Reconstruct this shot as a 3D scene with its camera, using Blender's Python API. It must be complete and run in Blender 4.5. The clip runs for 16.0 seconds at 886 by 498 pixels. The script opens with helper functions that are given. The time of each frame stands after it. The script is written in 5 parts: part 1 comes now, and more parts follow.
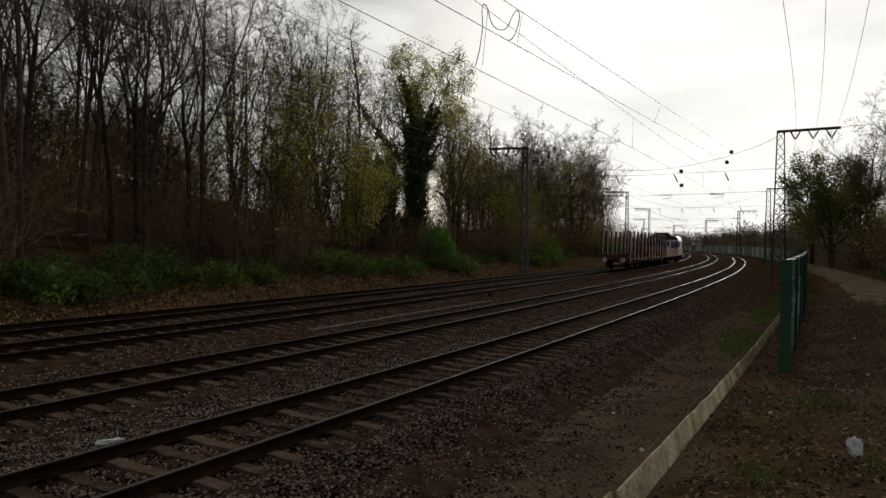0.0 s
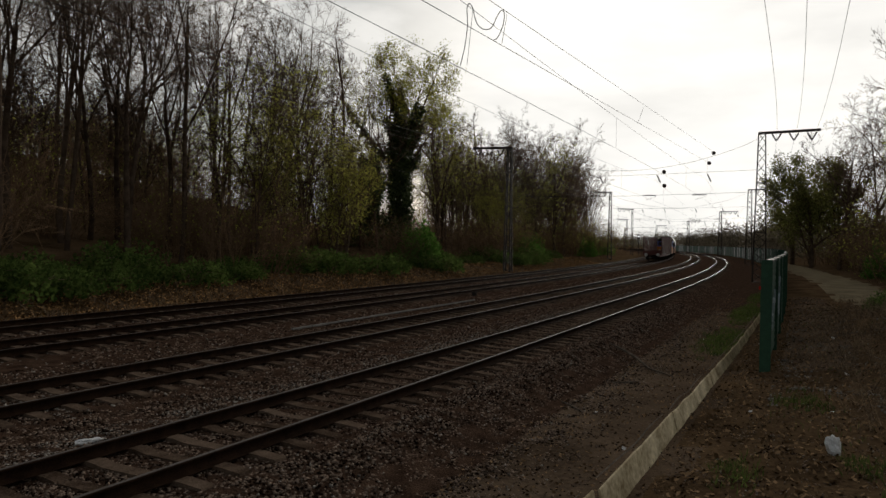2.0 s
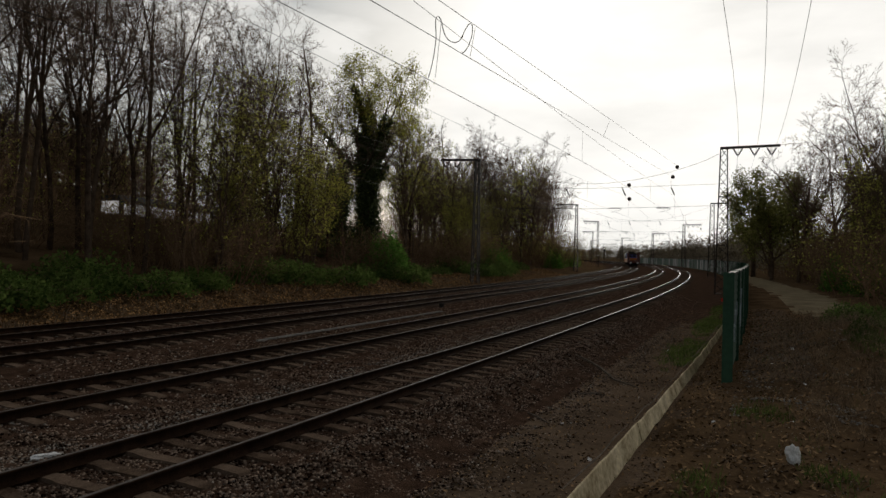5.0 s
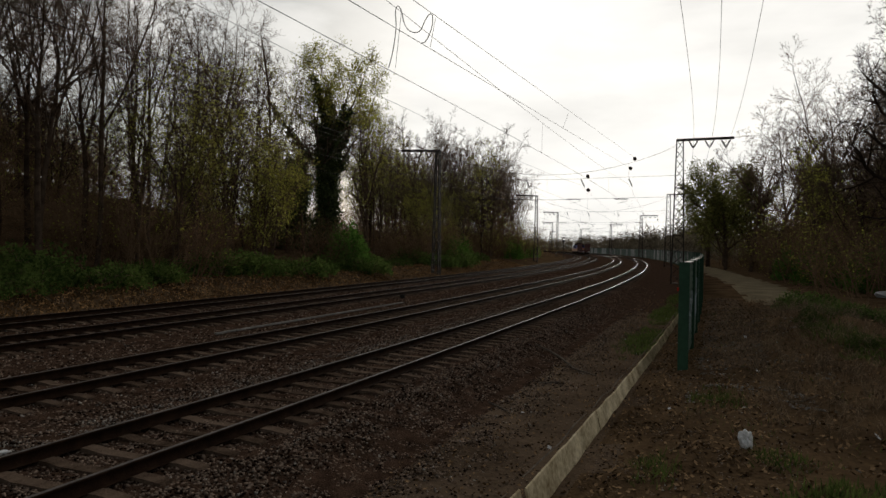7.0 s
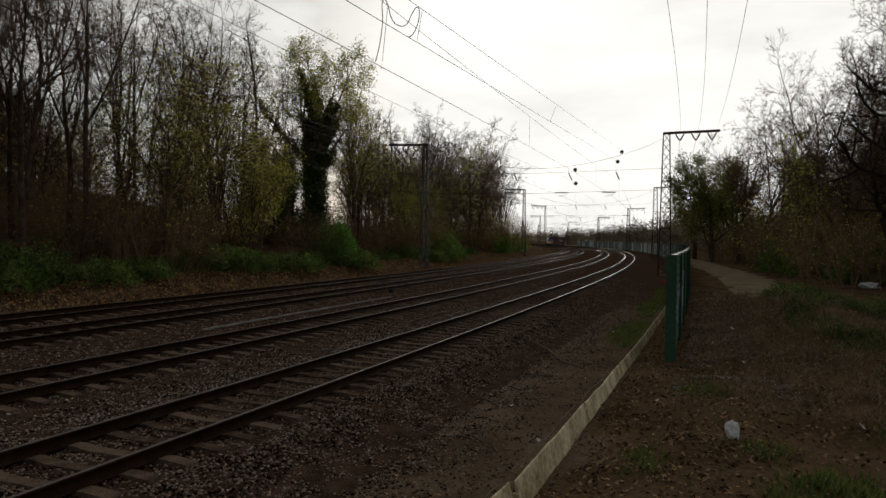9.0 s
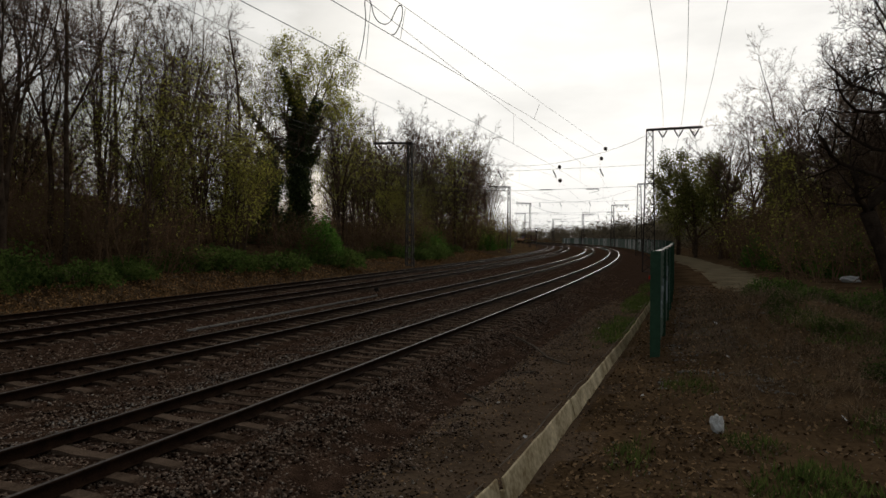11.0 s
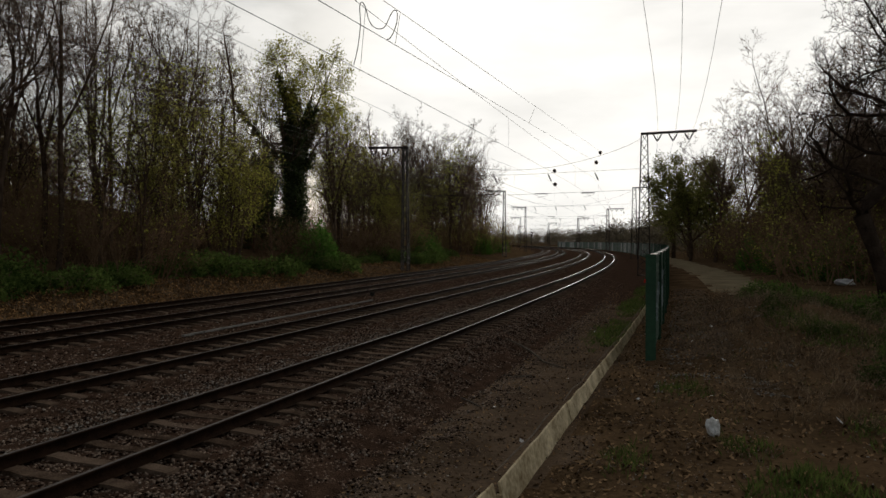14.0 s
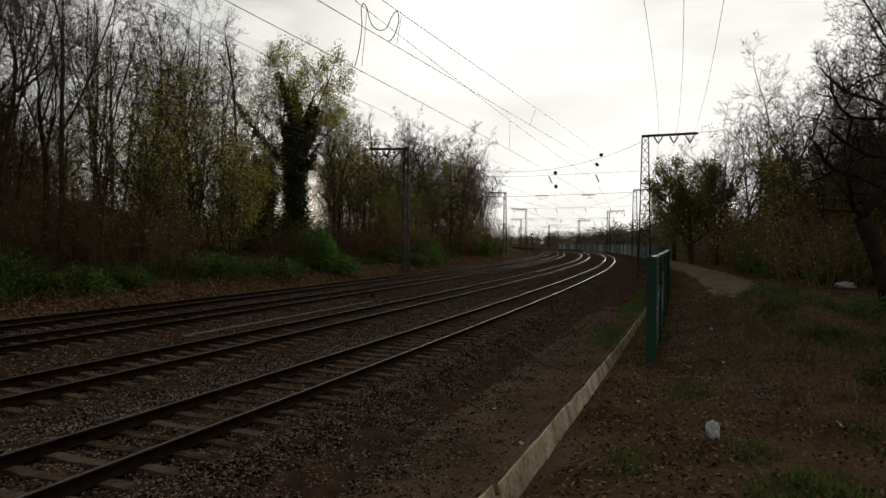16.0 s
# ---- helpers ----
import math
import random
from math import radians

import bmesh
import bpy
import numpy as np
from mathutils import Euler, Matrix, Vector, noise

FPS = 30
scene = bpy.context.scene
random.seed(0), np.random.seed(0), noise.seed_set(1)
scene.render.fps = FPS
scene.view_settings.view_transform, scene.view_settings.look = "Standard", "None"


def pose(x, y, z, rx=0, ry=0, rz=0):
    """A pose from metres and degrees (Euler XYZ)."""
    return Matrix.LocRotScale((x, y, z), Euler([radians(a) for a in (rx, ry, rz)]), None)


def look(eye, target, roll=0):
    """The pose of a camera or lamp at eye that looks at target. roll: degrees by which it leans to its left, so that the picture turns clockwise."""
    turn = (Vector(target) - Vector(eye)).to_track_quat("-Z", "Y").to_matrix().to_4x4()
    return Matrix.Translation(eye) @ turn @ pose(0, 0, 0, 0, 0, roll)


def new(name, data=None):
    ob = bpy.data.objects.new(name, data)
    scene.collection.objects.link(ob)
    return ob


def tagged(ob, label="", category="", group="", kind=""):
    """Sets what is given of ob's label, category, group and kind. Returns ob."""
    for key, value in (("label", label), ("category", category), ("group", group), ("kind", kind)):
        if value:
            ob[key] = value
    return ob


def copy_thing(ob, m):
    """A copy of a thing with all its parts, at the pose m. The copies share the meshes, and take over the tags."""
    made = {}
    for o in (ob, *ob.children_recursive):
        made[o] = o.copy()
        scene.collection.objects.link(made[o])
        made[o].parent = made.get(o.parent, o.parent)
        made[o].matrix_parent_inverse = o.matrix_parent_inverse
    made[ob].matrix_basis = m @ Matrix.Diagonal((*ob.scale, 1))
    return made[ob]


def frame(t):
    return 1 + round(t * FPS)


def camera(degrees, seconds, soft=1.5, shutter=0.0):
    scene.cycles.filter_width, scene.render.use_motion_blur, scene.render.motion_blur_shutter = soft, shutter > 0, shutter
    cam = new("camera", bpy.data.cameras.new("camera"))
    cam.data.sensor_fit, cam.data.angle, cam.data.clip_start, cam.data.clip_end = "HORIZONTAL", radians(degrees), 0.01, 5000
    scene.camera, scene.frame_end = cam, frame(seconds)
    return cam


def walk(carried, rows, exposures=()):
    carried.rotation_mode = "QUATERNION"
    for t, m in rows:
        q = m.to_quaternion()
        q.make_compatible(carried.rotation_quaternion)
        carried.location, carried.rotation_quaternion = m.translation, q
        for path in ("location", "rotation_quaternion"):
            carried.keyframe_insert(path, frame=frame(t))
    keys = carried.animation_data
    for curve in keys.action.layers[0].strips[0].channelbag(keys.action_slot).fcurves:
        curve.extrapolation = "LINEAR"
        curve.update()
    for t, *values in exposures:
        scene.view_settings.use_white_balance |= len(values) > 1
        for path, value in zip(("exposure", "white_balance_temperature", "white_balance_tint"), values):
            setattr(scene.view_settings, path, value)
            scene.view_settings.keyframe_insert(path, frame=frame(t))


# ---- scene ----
cam = camera(62.57, 16.0)
EYE = 2.83
# seconds, yaw, pitch, roll
ROWS = [
    (0.0, 9.33, -0.61, -0.73),
    (0.5, 8.87, -0.56, -0.80),
    (1.0, 8.43, -0.56, -0.56),
    (1.5, 8.27, -0.61, -0.94),
    (2.0, 8.08, -0.66, -0.98),
    (2.5, 8.18, -0.41, -1.07),
    (3.0, 7.54, 0.00, -1.36),
    (3.5, 6.77, 0.20, -1.17),
    (4.0, 6.25, 0.15, -0.86),
    (4.5, 6.12, 0.13, -0.84),
    (5.0, 5.53, 0.28, -1.25),
    (5.2, 4.57, 0.13, -0.91),
    (7.5, 2.08, -0.43, -1.21),
    (8.0, 1.62, -0.55, -1.29),
    (8.5, 1.65, -0.65, -1.06),
    (9.0, 1.52, -0.81, -0.73),
    (9.5, 1.04, -1.02, -0.59),
    (12.0, 0.28, -0.73, -0.14),
    (12.5, 0.30, -0.55, -0.17),
    (13.0, 0.21, -0.54, -0.22),
    (13.5, 0.07, -0.56, -0.18),
    (14.0, 0.01, -0.62, -0.01),
    (14.5, -0.00, -0.61, 0.00),
    (15.0, 0.06, -0.62, -0.04),
    (15.5, 0.12, -0.54, 0.02),
    (16.0, 0.05, -0.50, -0.24),
]
walk(cam, [(t, pose(0, 0, EYE, 90 + pitch, roll, yaw)) for t, yaw, pitch, roll in ROWS])

# ---- the railway line's plan: s along the nearest track, u to its right ----
STEP = 0.5
S_AXIS = np.arange(-150, 1200, STEP)
BEND = np.where(S_AXIS < 34, -0.00083, -0.00083 - 0.00019 * np.clip((S_AXIS - 34) / 30, 0, 1))
BEND = np.where(S_AXIS > 520, 0.0, BEND)
HEAD = np.cumsum(BEND) * STEP
HEAD += 0.34187 - np.interp(0, S_AXIS, HEAD)
X_AXIS = np.cumsum(np.sin(HEAD)) * STEP
Y_AXIS = np.cumsum(np.cos(HEAD)) * STEP
X_AXIS += -7.809 - np.interp(0, S_AXIS, X_AXIS)
Y_AXIS -= np.interp(0, S_AXIS, Y_AXIS)


def plan(s, u):
    """x, y and heading (from +y to the right) at s along the line and u to its right; numbers or arrays."""
    h = np.interp(s, S_AXIS, HEAD)
    return np.interp(s, S_AXIS, X_AXIS) + u * np.cos(h), np.interp(s, S_AXIS, Y_AXIS) - u * np.sin(h), h


TRACKS = (0.0, -4.44, -9.8, -13.7)


def smooth(a, b, v):
    t = np.clip((v - a) / (b - a), 0, 1)
    return t * t * (3 - 2 * t)


def wobble(x, y, size, seed):
    """A cheap rolling unevenness between -1 and 1."""
    r = np.random.RandomState(seed)
    out = 0 * x
    for k in range(5):
        a, p, f = r.uniform(0, 6.28), r.uniform(0, 6.28), r.uniform(0.6, 1.9) / size
        out = out + np.sin((x * np.cos(a) + y * np.sin(a)) * f * 6.28 + p)
    return out / 5


def ground_z(s, u):
    s, u = np.asarray(s, float), np.asarray(u, float)
    bed = smooth(-16.9, -15.6, u) * (1 - smooth(1.7, 3.0, u))
    low = np.where(u > -7, -0.36 + 0.34 * smooth(4.2, 7.6, u), -0.36)
    z = low * (1 - bed) - 0.03 * bed
    z = z + 0.9 * smooth(-18.2, -22.5, u) + 1.2 * smooth(-22, -34, u)
    hill = 9.5 * (1 - smooth(35, 135, s)) + 2.0
    z = z + hill * smooth(-30, -78, u) * (1 - 0.4 * smooth(-90, -160, u))
    heap = np.exp(-(((s - 29) / 7.0) ** 2 + ((u - 10.6) / 2.2) ** 2)) * (0.75 + 0.22 * wobble(s, u, 2.6, 51)) + 0.1 * smooth(7.5, 9, u) * (1 - smooth(34, 42, s)) * wobble(s, u, 1.3, 52)
    off = smooth(3.5, 7, u) + smooth(-17, -19, u)
    z = z + heap + 0.05 * off * wobble(s, u, 2.3, 3) + 0.25 * smooth(-20, -30, u) * wobble(s, u, 9, 4)
    z = z + 0.5 * smooth(16, 30, u) + 0.02 * wobble(s, u, 0.8, 8)
    return z


# ---- world, sun ----
SUN_AZ, SUN_EL = 17.0, 9.0


def make_world():
    w = bpy.data.worlds.new("overcast_evening")
    scene.world = w
    w.use_nodes = True
    n, l = w.node_tree.nodes, w.node_tree.links
    n.clear()
    out = n.new("ShaderNodeOutputWorld")
    back = n.new("ShaderNodeBackground")
    sky = n.new("ShaderNodeTexSky")
    sky.sky_type, sky.sun_disc = "NISHITA", False
    sky.sun_elevation, sky.sun_rotation = radians(SUN_EL), radians(SUN_AZ)
    sky.air_density, sky.dust_density = 1.0, 2.0
    co = n.new("ShaderNodeTexCoord")
    # cloud deck, brighter where the low sun stands behind it
    mp = n.new("ShaderNodeMapping")
    mp.inputs["Scale"].default_value = (1.6, 1.6, 5.5)
    no = n.new("ShaderNodeTexNoise")
    no.inputs["Scale"].default_value, no.inputs["Detail"].default_value, no.inputs["Roughness"].default_value = 1.7, 7, 0.55
    cover = n.new("ShaderNodeMapRange")
    cover.inputs["From Min"].default_value, cover.inputs["From Max"].default_value = 0.41, 0.59
    cover.inputs["To Min"].default_value, cover.inputs["To Max"].default_value = 0.25, 1.0
    dot = n.new("ShaderNodeVectorMath")
    dot.operation = "DOT_PRODUCT"
    a, e = radians(SUN_AZ), radians(SUN_EL)
    dot.inputs[1].default_value = (math.sin(a) * math.cos(e), math.cos(a) * math.cos(e), math.sin(e))
    glow = n.new("ShaderNodeMapRange")
    glow.interpolation_type = "SMOOTHSTEP"
    glow.inputs["From Min"].default_value, glow.inputs["From Max"].default_value = 0.25, 0.97
    glow.inputs["To Min"].default_value, glow.inputs["To Max"].default_value = 0.0, 1.0
    ramp = n.new("ShaderNodeMix")
    ramp.data_type = "RGBA"
    ramp.inputs["A"].default_value = (2.3, 2.22, 2.12, 1)
    ramp.inputs["B"].default_value = (10.1, 9.88, 9.4, 1)
    shade = n.new("ShaderNodeMapRange")
    shade.inputs["From Min"].default_value, shade.inputs["From Max"].default_value = 0.3, 0.75
    shade.inputs["To Min"].default_value, shade.inputs["To Max"].default_value = 1.16, 0.8
    mul = n.new("ShaderNodeVectorMath")
    mul.operation = "SCALE"
    mix = n.new("ShaderNodeMix")
    mix.data_type = "RGBA"
    blue = n.new("ShaderNodeVectorMath")
    blue.operation = "SCALE"
    blue.inputs["Scale"].default_value = 0.75
    l.new(co.outputs["Generated"], mp.inputs["Vector"])
    l.new(mp.outputs[0], no.inputs["Vector"])
    l.new(no.outputs["Fac"], cover.inputs["Value"])
    l.new(no.outputs["Fac"], shade.inputs["Value"])
    l.new(co.outputs["Generated"], dot.inputs[0])
    l.new(dot.outputs["Value"], glow.inputs["Value"])
    l.new(glow.outputs[0], ramp.inputs["Factor"])
    l.new(ramp.outputs["Result"], mul.inputs[0])
    l.new(shade.outputs[0], mul.inputs["Scale"])
    l.new(sky.outputs[0], blue.inputs[0])
    # towards the sun the deck is closed
    closed = n.new("ShaderNodeMapRange")
    closed.inputs["From Min"].default_value, closed.inputs["From Max"].default_value = 0.78, 0.93
    most = n.new("ShaderNodeMath")
    most.operation = "MAXIMUM"
    l.new(dot.outputs["Value"], closed.inputs["Value"])
    l.new(closed.outputs[0], most.inputs[0])
    l.new(cover.outputs[0], most.inputs[1])
    l.new(most.outputs[0], mix.inputs["Factor"])
    l.new(blue.outputs[0], mix.inputs["A"])
    l.new(mul.outputs[0], mix.inputs["B"])
    l.new(mix.outputs["Result"], back.inputs["Color"])
    back.inputs["Strength"].default_value = 0.1
    l.new(back.outputs[0], out.inputs[0])
    lamp = bpy.data.lights.new("sun", "SUN")
    lamp.energy, lamp.angle, lamp.color = 1.3, radians(14), (1.0, 0.93, 0.82)
    sun = new("sun", lamp)
    d = Vector((math.sin(a) * math.cos(e), math.cos(a) * math.cos(e), math.sin(e)))
    sun.matrix_world = look(d * 100, (0, 0, 0))


make_world()
scene.view_settings.exposure = 0.0


# ---- materials ----
def mat(name, dark, light, scale=6.0, rough=0.85, metal=0.0, bump=0.3, fine=8.0, island=0.0, per_object=0.0, local=False, spec=0.0, leafy=0.0):
    """A two-scale mottled surface between two colours, in metres; island / per_object: value spread between pieces."""
    m = bpy.data.materials.new(name)
    m.use_nodes = True
    n, l = m.node_tree.nodes, m.node_tree.links
    b = n["Principled BSDF"]
    b.inputs["Roughness"].default_value, b.inputs["Metallic"].default_value = rough, metal
    b.inputs["Specular IOR Level"].default_value = spec
    if local:
        vec = n.new("ShaderNodeTexCoord").outputs["Object"]
    else:
        vec = n.new("ShaderNodeNewGeometry").outputs["Position"]
    big, small = n.new("ShaderNodeTexNoise"), n.new("ShaderNodeTexNoise")
    big.inputs["Scale"].default_value, big.inputs["Detail"].default_value = scale, 4
    small.inputs["Scale"].default_value, small.inputs["Detail"].default_value = scale * fine, 5
    l.new(vec, big.inputs["Vector"]), l.new(vec, small.inputs["Vector"])
    add = n.new("ShaderNodeMath")
    add.operation = "MULTIPLY_ADD"
    l.new(small.outputs["Fac"], add.inputs[0])
    add.inputs[1].default_value = 0.55
    half = n.new("ShaderNodeMath")
    half.operation = "MULTIPLY_ADD"
    l.new(big.outputs["Fac"], half.inputs[0])
    half.inputs[1].default_value, half.inputs[2].default_value = 0.9, -0.2
    l.new(half.outputs[0], add.inputs[2])
    last = add.outputs[0]
    if island or per_object:
        src = n.new("ShaderNodeNewGeometry").outputs["Random Per Island"] if island else n.new("ShaderNodeObjectInfo").outputs["Random"]
        var = n.new("ShaderNodeMath")
        var.operation = "MULTIPLY_ADD"
        l.new(src, var.inputs[0])
        var.inputs[1].default_value = island or per_object
        l.new(last, var.inputs[2])
        sub = n.new("ShaderNodeMath")
        sub.operation = "SUBTRACT"
        l.new(var.outputs[0], sub.inputs[0])
        sub.inputs[1].default_value = (island or per_object) / 2
        last = sub.outputs[0]
    ramp = n.new("ShaderNodeValToRGB")
    ramp.color_ramp.elements[0].position, ramp.color_ramp.elements[1].position = 0.25, 0.78
    ramp.color_ramp.elements[0].color, ramp.color_ramp.elements[1].color = (*dark, 1), (*light, 1)
    l.new(last, ramp.inputs[0])
    l.new(ramp.outputs[0], b.inputs["Base Color"])
    if leafy:
        # thin leaves let light through
        thin = n.new("ShaderNodeBsdfTranslucent")
        both = n.new("ShaderNodeMixShader")
        both.inputs[0].default_value = leafy
        l.new(ramp.outputs[0], thin.inputs["Color"])
        l.new(b.outputs[0], both.inputs[1]), l.new(thin.outputs[0], both.inputs[2])
        l.new(both.outputs[0], n["Material Output"].inputs["Surface"])
    if bump:
        bm = n.new("ShaderNodeBump")
        bm.inputs["Strength"].default_value, bm.inputs["Distance"].default_value = bump, 0.05
        l.new(small.outputs["Fac"], bm.inputs["Height"])
        l.new(bm.outputs[0], b.inputs["Normal"])
    return m


M_BALLAST = mat("ballast", (0.018, 0.0102, 0.0068), (0.1, 0.061, 0.041), 3.0, 0.9, bump=1.0, fine=9)
M_STONE = mat("ballast_stone", (0.013, 0.0075, 0.0052), (0.27, 0.2, 0.152), 3.0, 0.8, bump=0.3, island=1.1)
M_SOIL = mat("forest_soil", (0.031, 0.0195, 0.0105), (0.15, 0.096, 0.052), 0.5, 0.95, bump=0.8, fine=22)
M_DIRT = mat("trodden_dirt", (0.046, 0.031, 0.02), (0.17, 0.12, 0.08), 0.5, 0.95, bump=0.5, fine=25)
M_PATH = mat("sandy_path", (0.11, 0.088, 0.055), (0.27, 0.22, 0.14), 0.6, 0.95, bump=0.4, fine=25)
M_RUST = mat("rusty_rail", (0.01, 0.0055, 0.0035), (0.038, 0.021, 0.013), 5, 0.75, 0.2, bump=0.2)
M_HEAD = mat("worn_rail_head", (0.05, 0.038, 0.03), (0.12, 0.1, 0.085), 5, 0.5, 0.05, bump=0.02, spec=0.2)
M_DULL = mat("dull_rail_head", (0.03, 0.02, 0.014), (0.075, 0.052, 0.04), 5, 0.52, 0.05, bump=0.03, spec=0.28)
M_SLEEPER = mat("concrete_sleeper", (0.042, 0.027, 0.018), (0.155, 0.11, 0.079), 4, 0.85, bump=0.4, per_object=0.35)
M_STEEL = mat("weathered_mast_steel", (0.025, 0.02, 0.018), (0.08, 0.065, 0.055), 4, 0.7, 0.3, bump=0.15, spec=0.25)
M_WIRE = mat("wire", (0.03, 0.028, 0.026), (0.06, 0.055, 0.05), 3, 0.6, 0.4, bump=0, spec=0.2)
M_INSUL = mat("brown_insulator", (0.02, 0.012, 0.01), (0.05, 0.03, 0.022), 9, 0.35, bump=0, spec=0.4)
M_BARK = mat("bark", (0.045, 0.031, 0.021), (0.16, 0.112, 0.079), 2.2, 0.9, bump=0.7, fine=6, per_object=0.3)
M_TWIG = mat("twigs", (0.07, 0.047, 0.033), (0.26, 0.185, 0.13), 1.0, 0.9, bump=0, per_object=0.3)
M_BIRCH = mat("birch_bark", (0.07, 0.06, 0.05), (0.42, 0.38, 0.33), 1.5, 0.8, bump=0.2, fine=6)
M_IVY = mat("ivy_leaves", (0.04, 0.06, 0.02), (0.12, 0.15, 0.052), 1.5, 0.55, bump=0, island=0.6, leafy=0.4, spec=0.2)
# grey-brown far twigs, with the distance haze mixed into the base colour
M_HAZYWOOD = mat("haze_paled_wood", (0.11, 0.09, 0.062), (0.32, 0.27, 0.19), 0.06, 0.95, bump=0, island=0.5)
M_BUD = mat("young_leaves", (0.2, 0.2, 0.04), (0.52, 0.5, 0.11), 1.5, 0.6, bump=0, island=0.6, leafy=0.6)
M_OLIVE = mat("olive_young_leaves", (0.075, 0.085, 0.022), (0.25, 0.24, 0.07), 1.5, 0.6, bump=0, island=0.6, leafy=0.5)
M_OLDBARK = mat("old_dark_bark", (0.022, 0.016, 0.012), (0.085, 0.062, 0.046), 2.2, 0.9, bump=0.9, fine=6)
M_WEED = mat("dark_weed_leaves", (0.026, 0.042, 0.013), (0.09, 0.115, 0.035), 0.8, 0.6, bump=0, island=0.6, leafy=0.35)
M_BRAMBLE = mat("bramble_leaves", (0.038, 0.068, 0.016), (0.14, 0.195, 0.05), 0.8, 0.6, bump=0, island=0.6, leafy=0.45)
M_SHRUB = mat("evergreen_shrub_leaves", (0.05, 0.115, 0.02), (0.14, 0.26, 0.05), 1.0, 0.6, bump=0, island=0.6, leafy=0.45)
M_GRASS = mat("grass_blades", (0.036, 0.06, 0.015), (0.125, 0.16, 0.043), 0.9, 0.7, bump=0, island=0.6, leafy=0.45)
M_LITTER = mat("dead_leaves", (0.06, 0.036, 0.018), (0.32, 0.205, 0.11), 1.2, 0.9, bump=0, island=0.9)
M_STALK = mat("dry_stalks", (0.08, 0.056, 0.035), (0.32, 0.235, 0.155), 1.0, 0.9, bump=0, island=0.7)
M_BRUSH = mat("brown_brushwood", (0.095, 0.058, 0.033), (0.3, 0.195, 0.115), 1.0, 0.9, bump=0, per_object=0.4)
M_GREEN = mat("green_fence_paint", (0.010, 0.045, 0.024), (0.035, 0.10, 0.055), 1.2, 0.55, bump=0.1, per_object=0.2, spec=0.3)
M_PANEL = mat("green_grey_panel", (0.028, 0.06, 0.04), (0.085, 0.14, 0.1), 0.9, 0.6, bump=0.1, per_object=0.4, spec=0.2)
M_PALE = mat("pale_grey_panel", (0.18, 0.2, 0.185), (0.42, 0.45, 0.42), 0.9, 0.7, bump=0.1, per_object=0.4, spec=0.15)
M_SPRAY = mat("pale_spray_paint", (0.22, 0.26, 0.27), (0.45, 0.5, 0.52), 3, 0.6, bump=0)
M_CAP = mat("galvanised_cap", (0.06, 0.065, 0.06), (0.15, 0.155, 0.15), 3, 0.75, 0.0, bump=0.05, spec=0.4)
M_BOARD = mat("weathered_cream_board", (0.2, 0.135, 0.065), (0.92, 0.8, 0.54), 1.5, 0.8, bump=0.25, fine=9)
M_BAG = mat("white_plastic_bag", (0.6, 0.6, 0.59), (0.88, 0.88, 0.87), 9, 0.5, bump=0.4, spec=0.3)
M_WOOD = mat("grey_dead_wood", (0.08, 0.065, 0.05), (0.24, 0.2, 0.16), 6, 0.85, bump=0.3)
M_UNDERBOX = mat("dark_box_plastic", (0.02, 0.018, 0.016), (0.05, 0.045, 0.04), 4, 0.7, bump=0.1)
M_CONC = mat("concrete", (0.16, 0.15, 0.135), (0.34, 0.32, 0.29), 2, 0.9, bump=0.2)


# ---- mesh helpers ----
def mesh_ob(name, verts, faces, material, parent=None, label="", smooth_faces=False):
    me = bpy.data.meshes.new(name)
    me.from_pydata([tuple(v) for v in verts], [], [tuple(f) for f in faces])
    mats = material if isinstance(material, (list, tuple)) else [material]
    for m in mats:
        me.materials.append(m)
    if smooth_faces:
        me.polygons.foreach_set("use_smooth", [True] * len(me.polygons))
    ob = new(name, me)
    if parent:
        ob.parent = parent
    if label:
        tagged(ob, label)
    return ob


def quads_ob(name, v, f, material, parent=None, label="", slots=None):
    """The same from arrays, fast: v (n, 3), f (m, 3) or (m, 4)."""
    v, f = np.asarray(v, np.float32), np.asarray(f, np.int32)
    me = bpy.data.meshes.new(name)
    me.vertices.add(len(v)), me.loops.add(f.size), me.polygons.add(len(f))
    me.vertices.foreach_set("co", v.ravel())
    me.loops.foreach_set("vertex_index", f.ravel())
    me.polygons.foreach_set("loop_start", np.arange(len(f), dtype=np.int32) * f.shape[1])
    mats = material if isinstance(material, (list, tuple)) else [material]
    for m in mats:
        me.materials.append(m)
    if slots is not None:
        me.polygons.foreach_set("material_index", np.asarray(slots, np.int32))
    me.update(calc_edges=True)
    ob = new(name, me)
    if parent:
        ob.parent = parent
    if label:
        tagged(ob, label)
    return ob


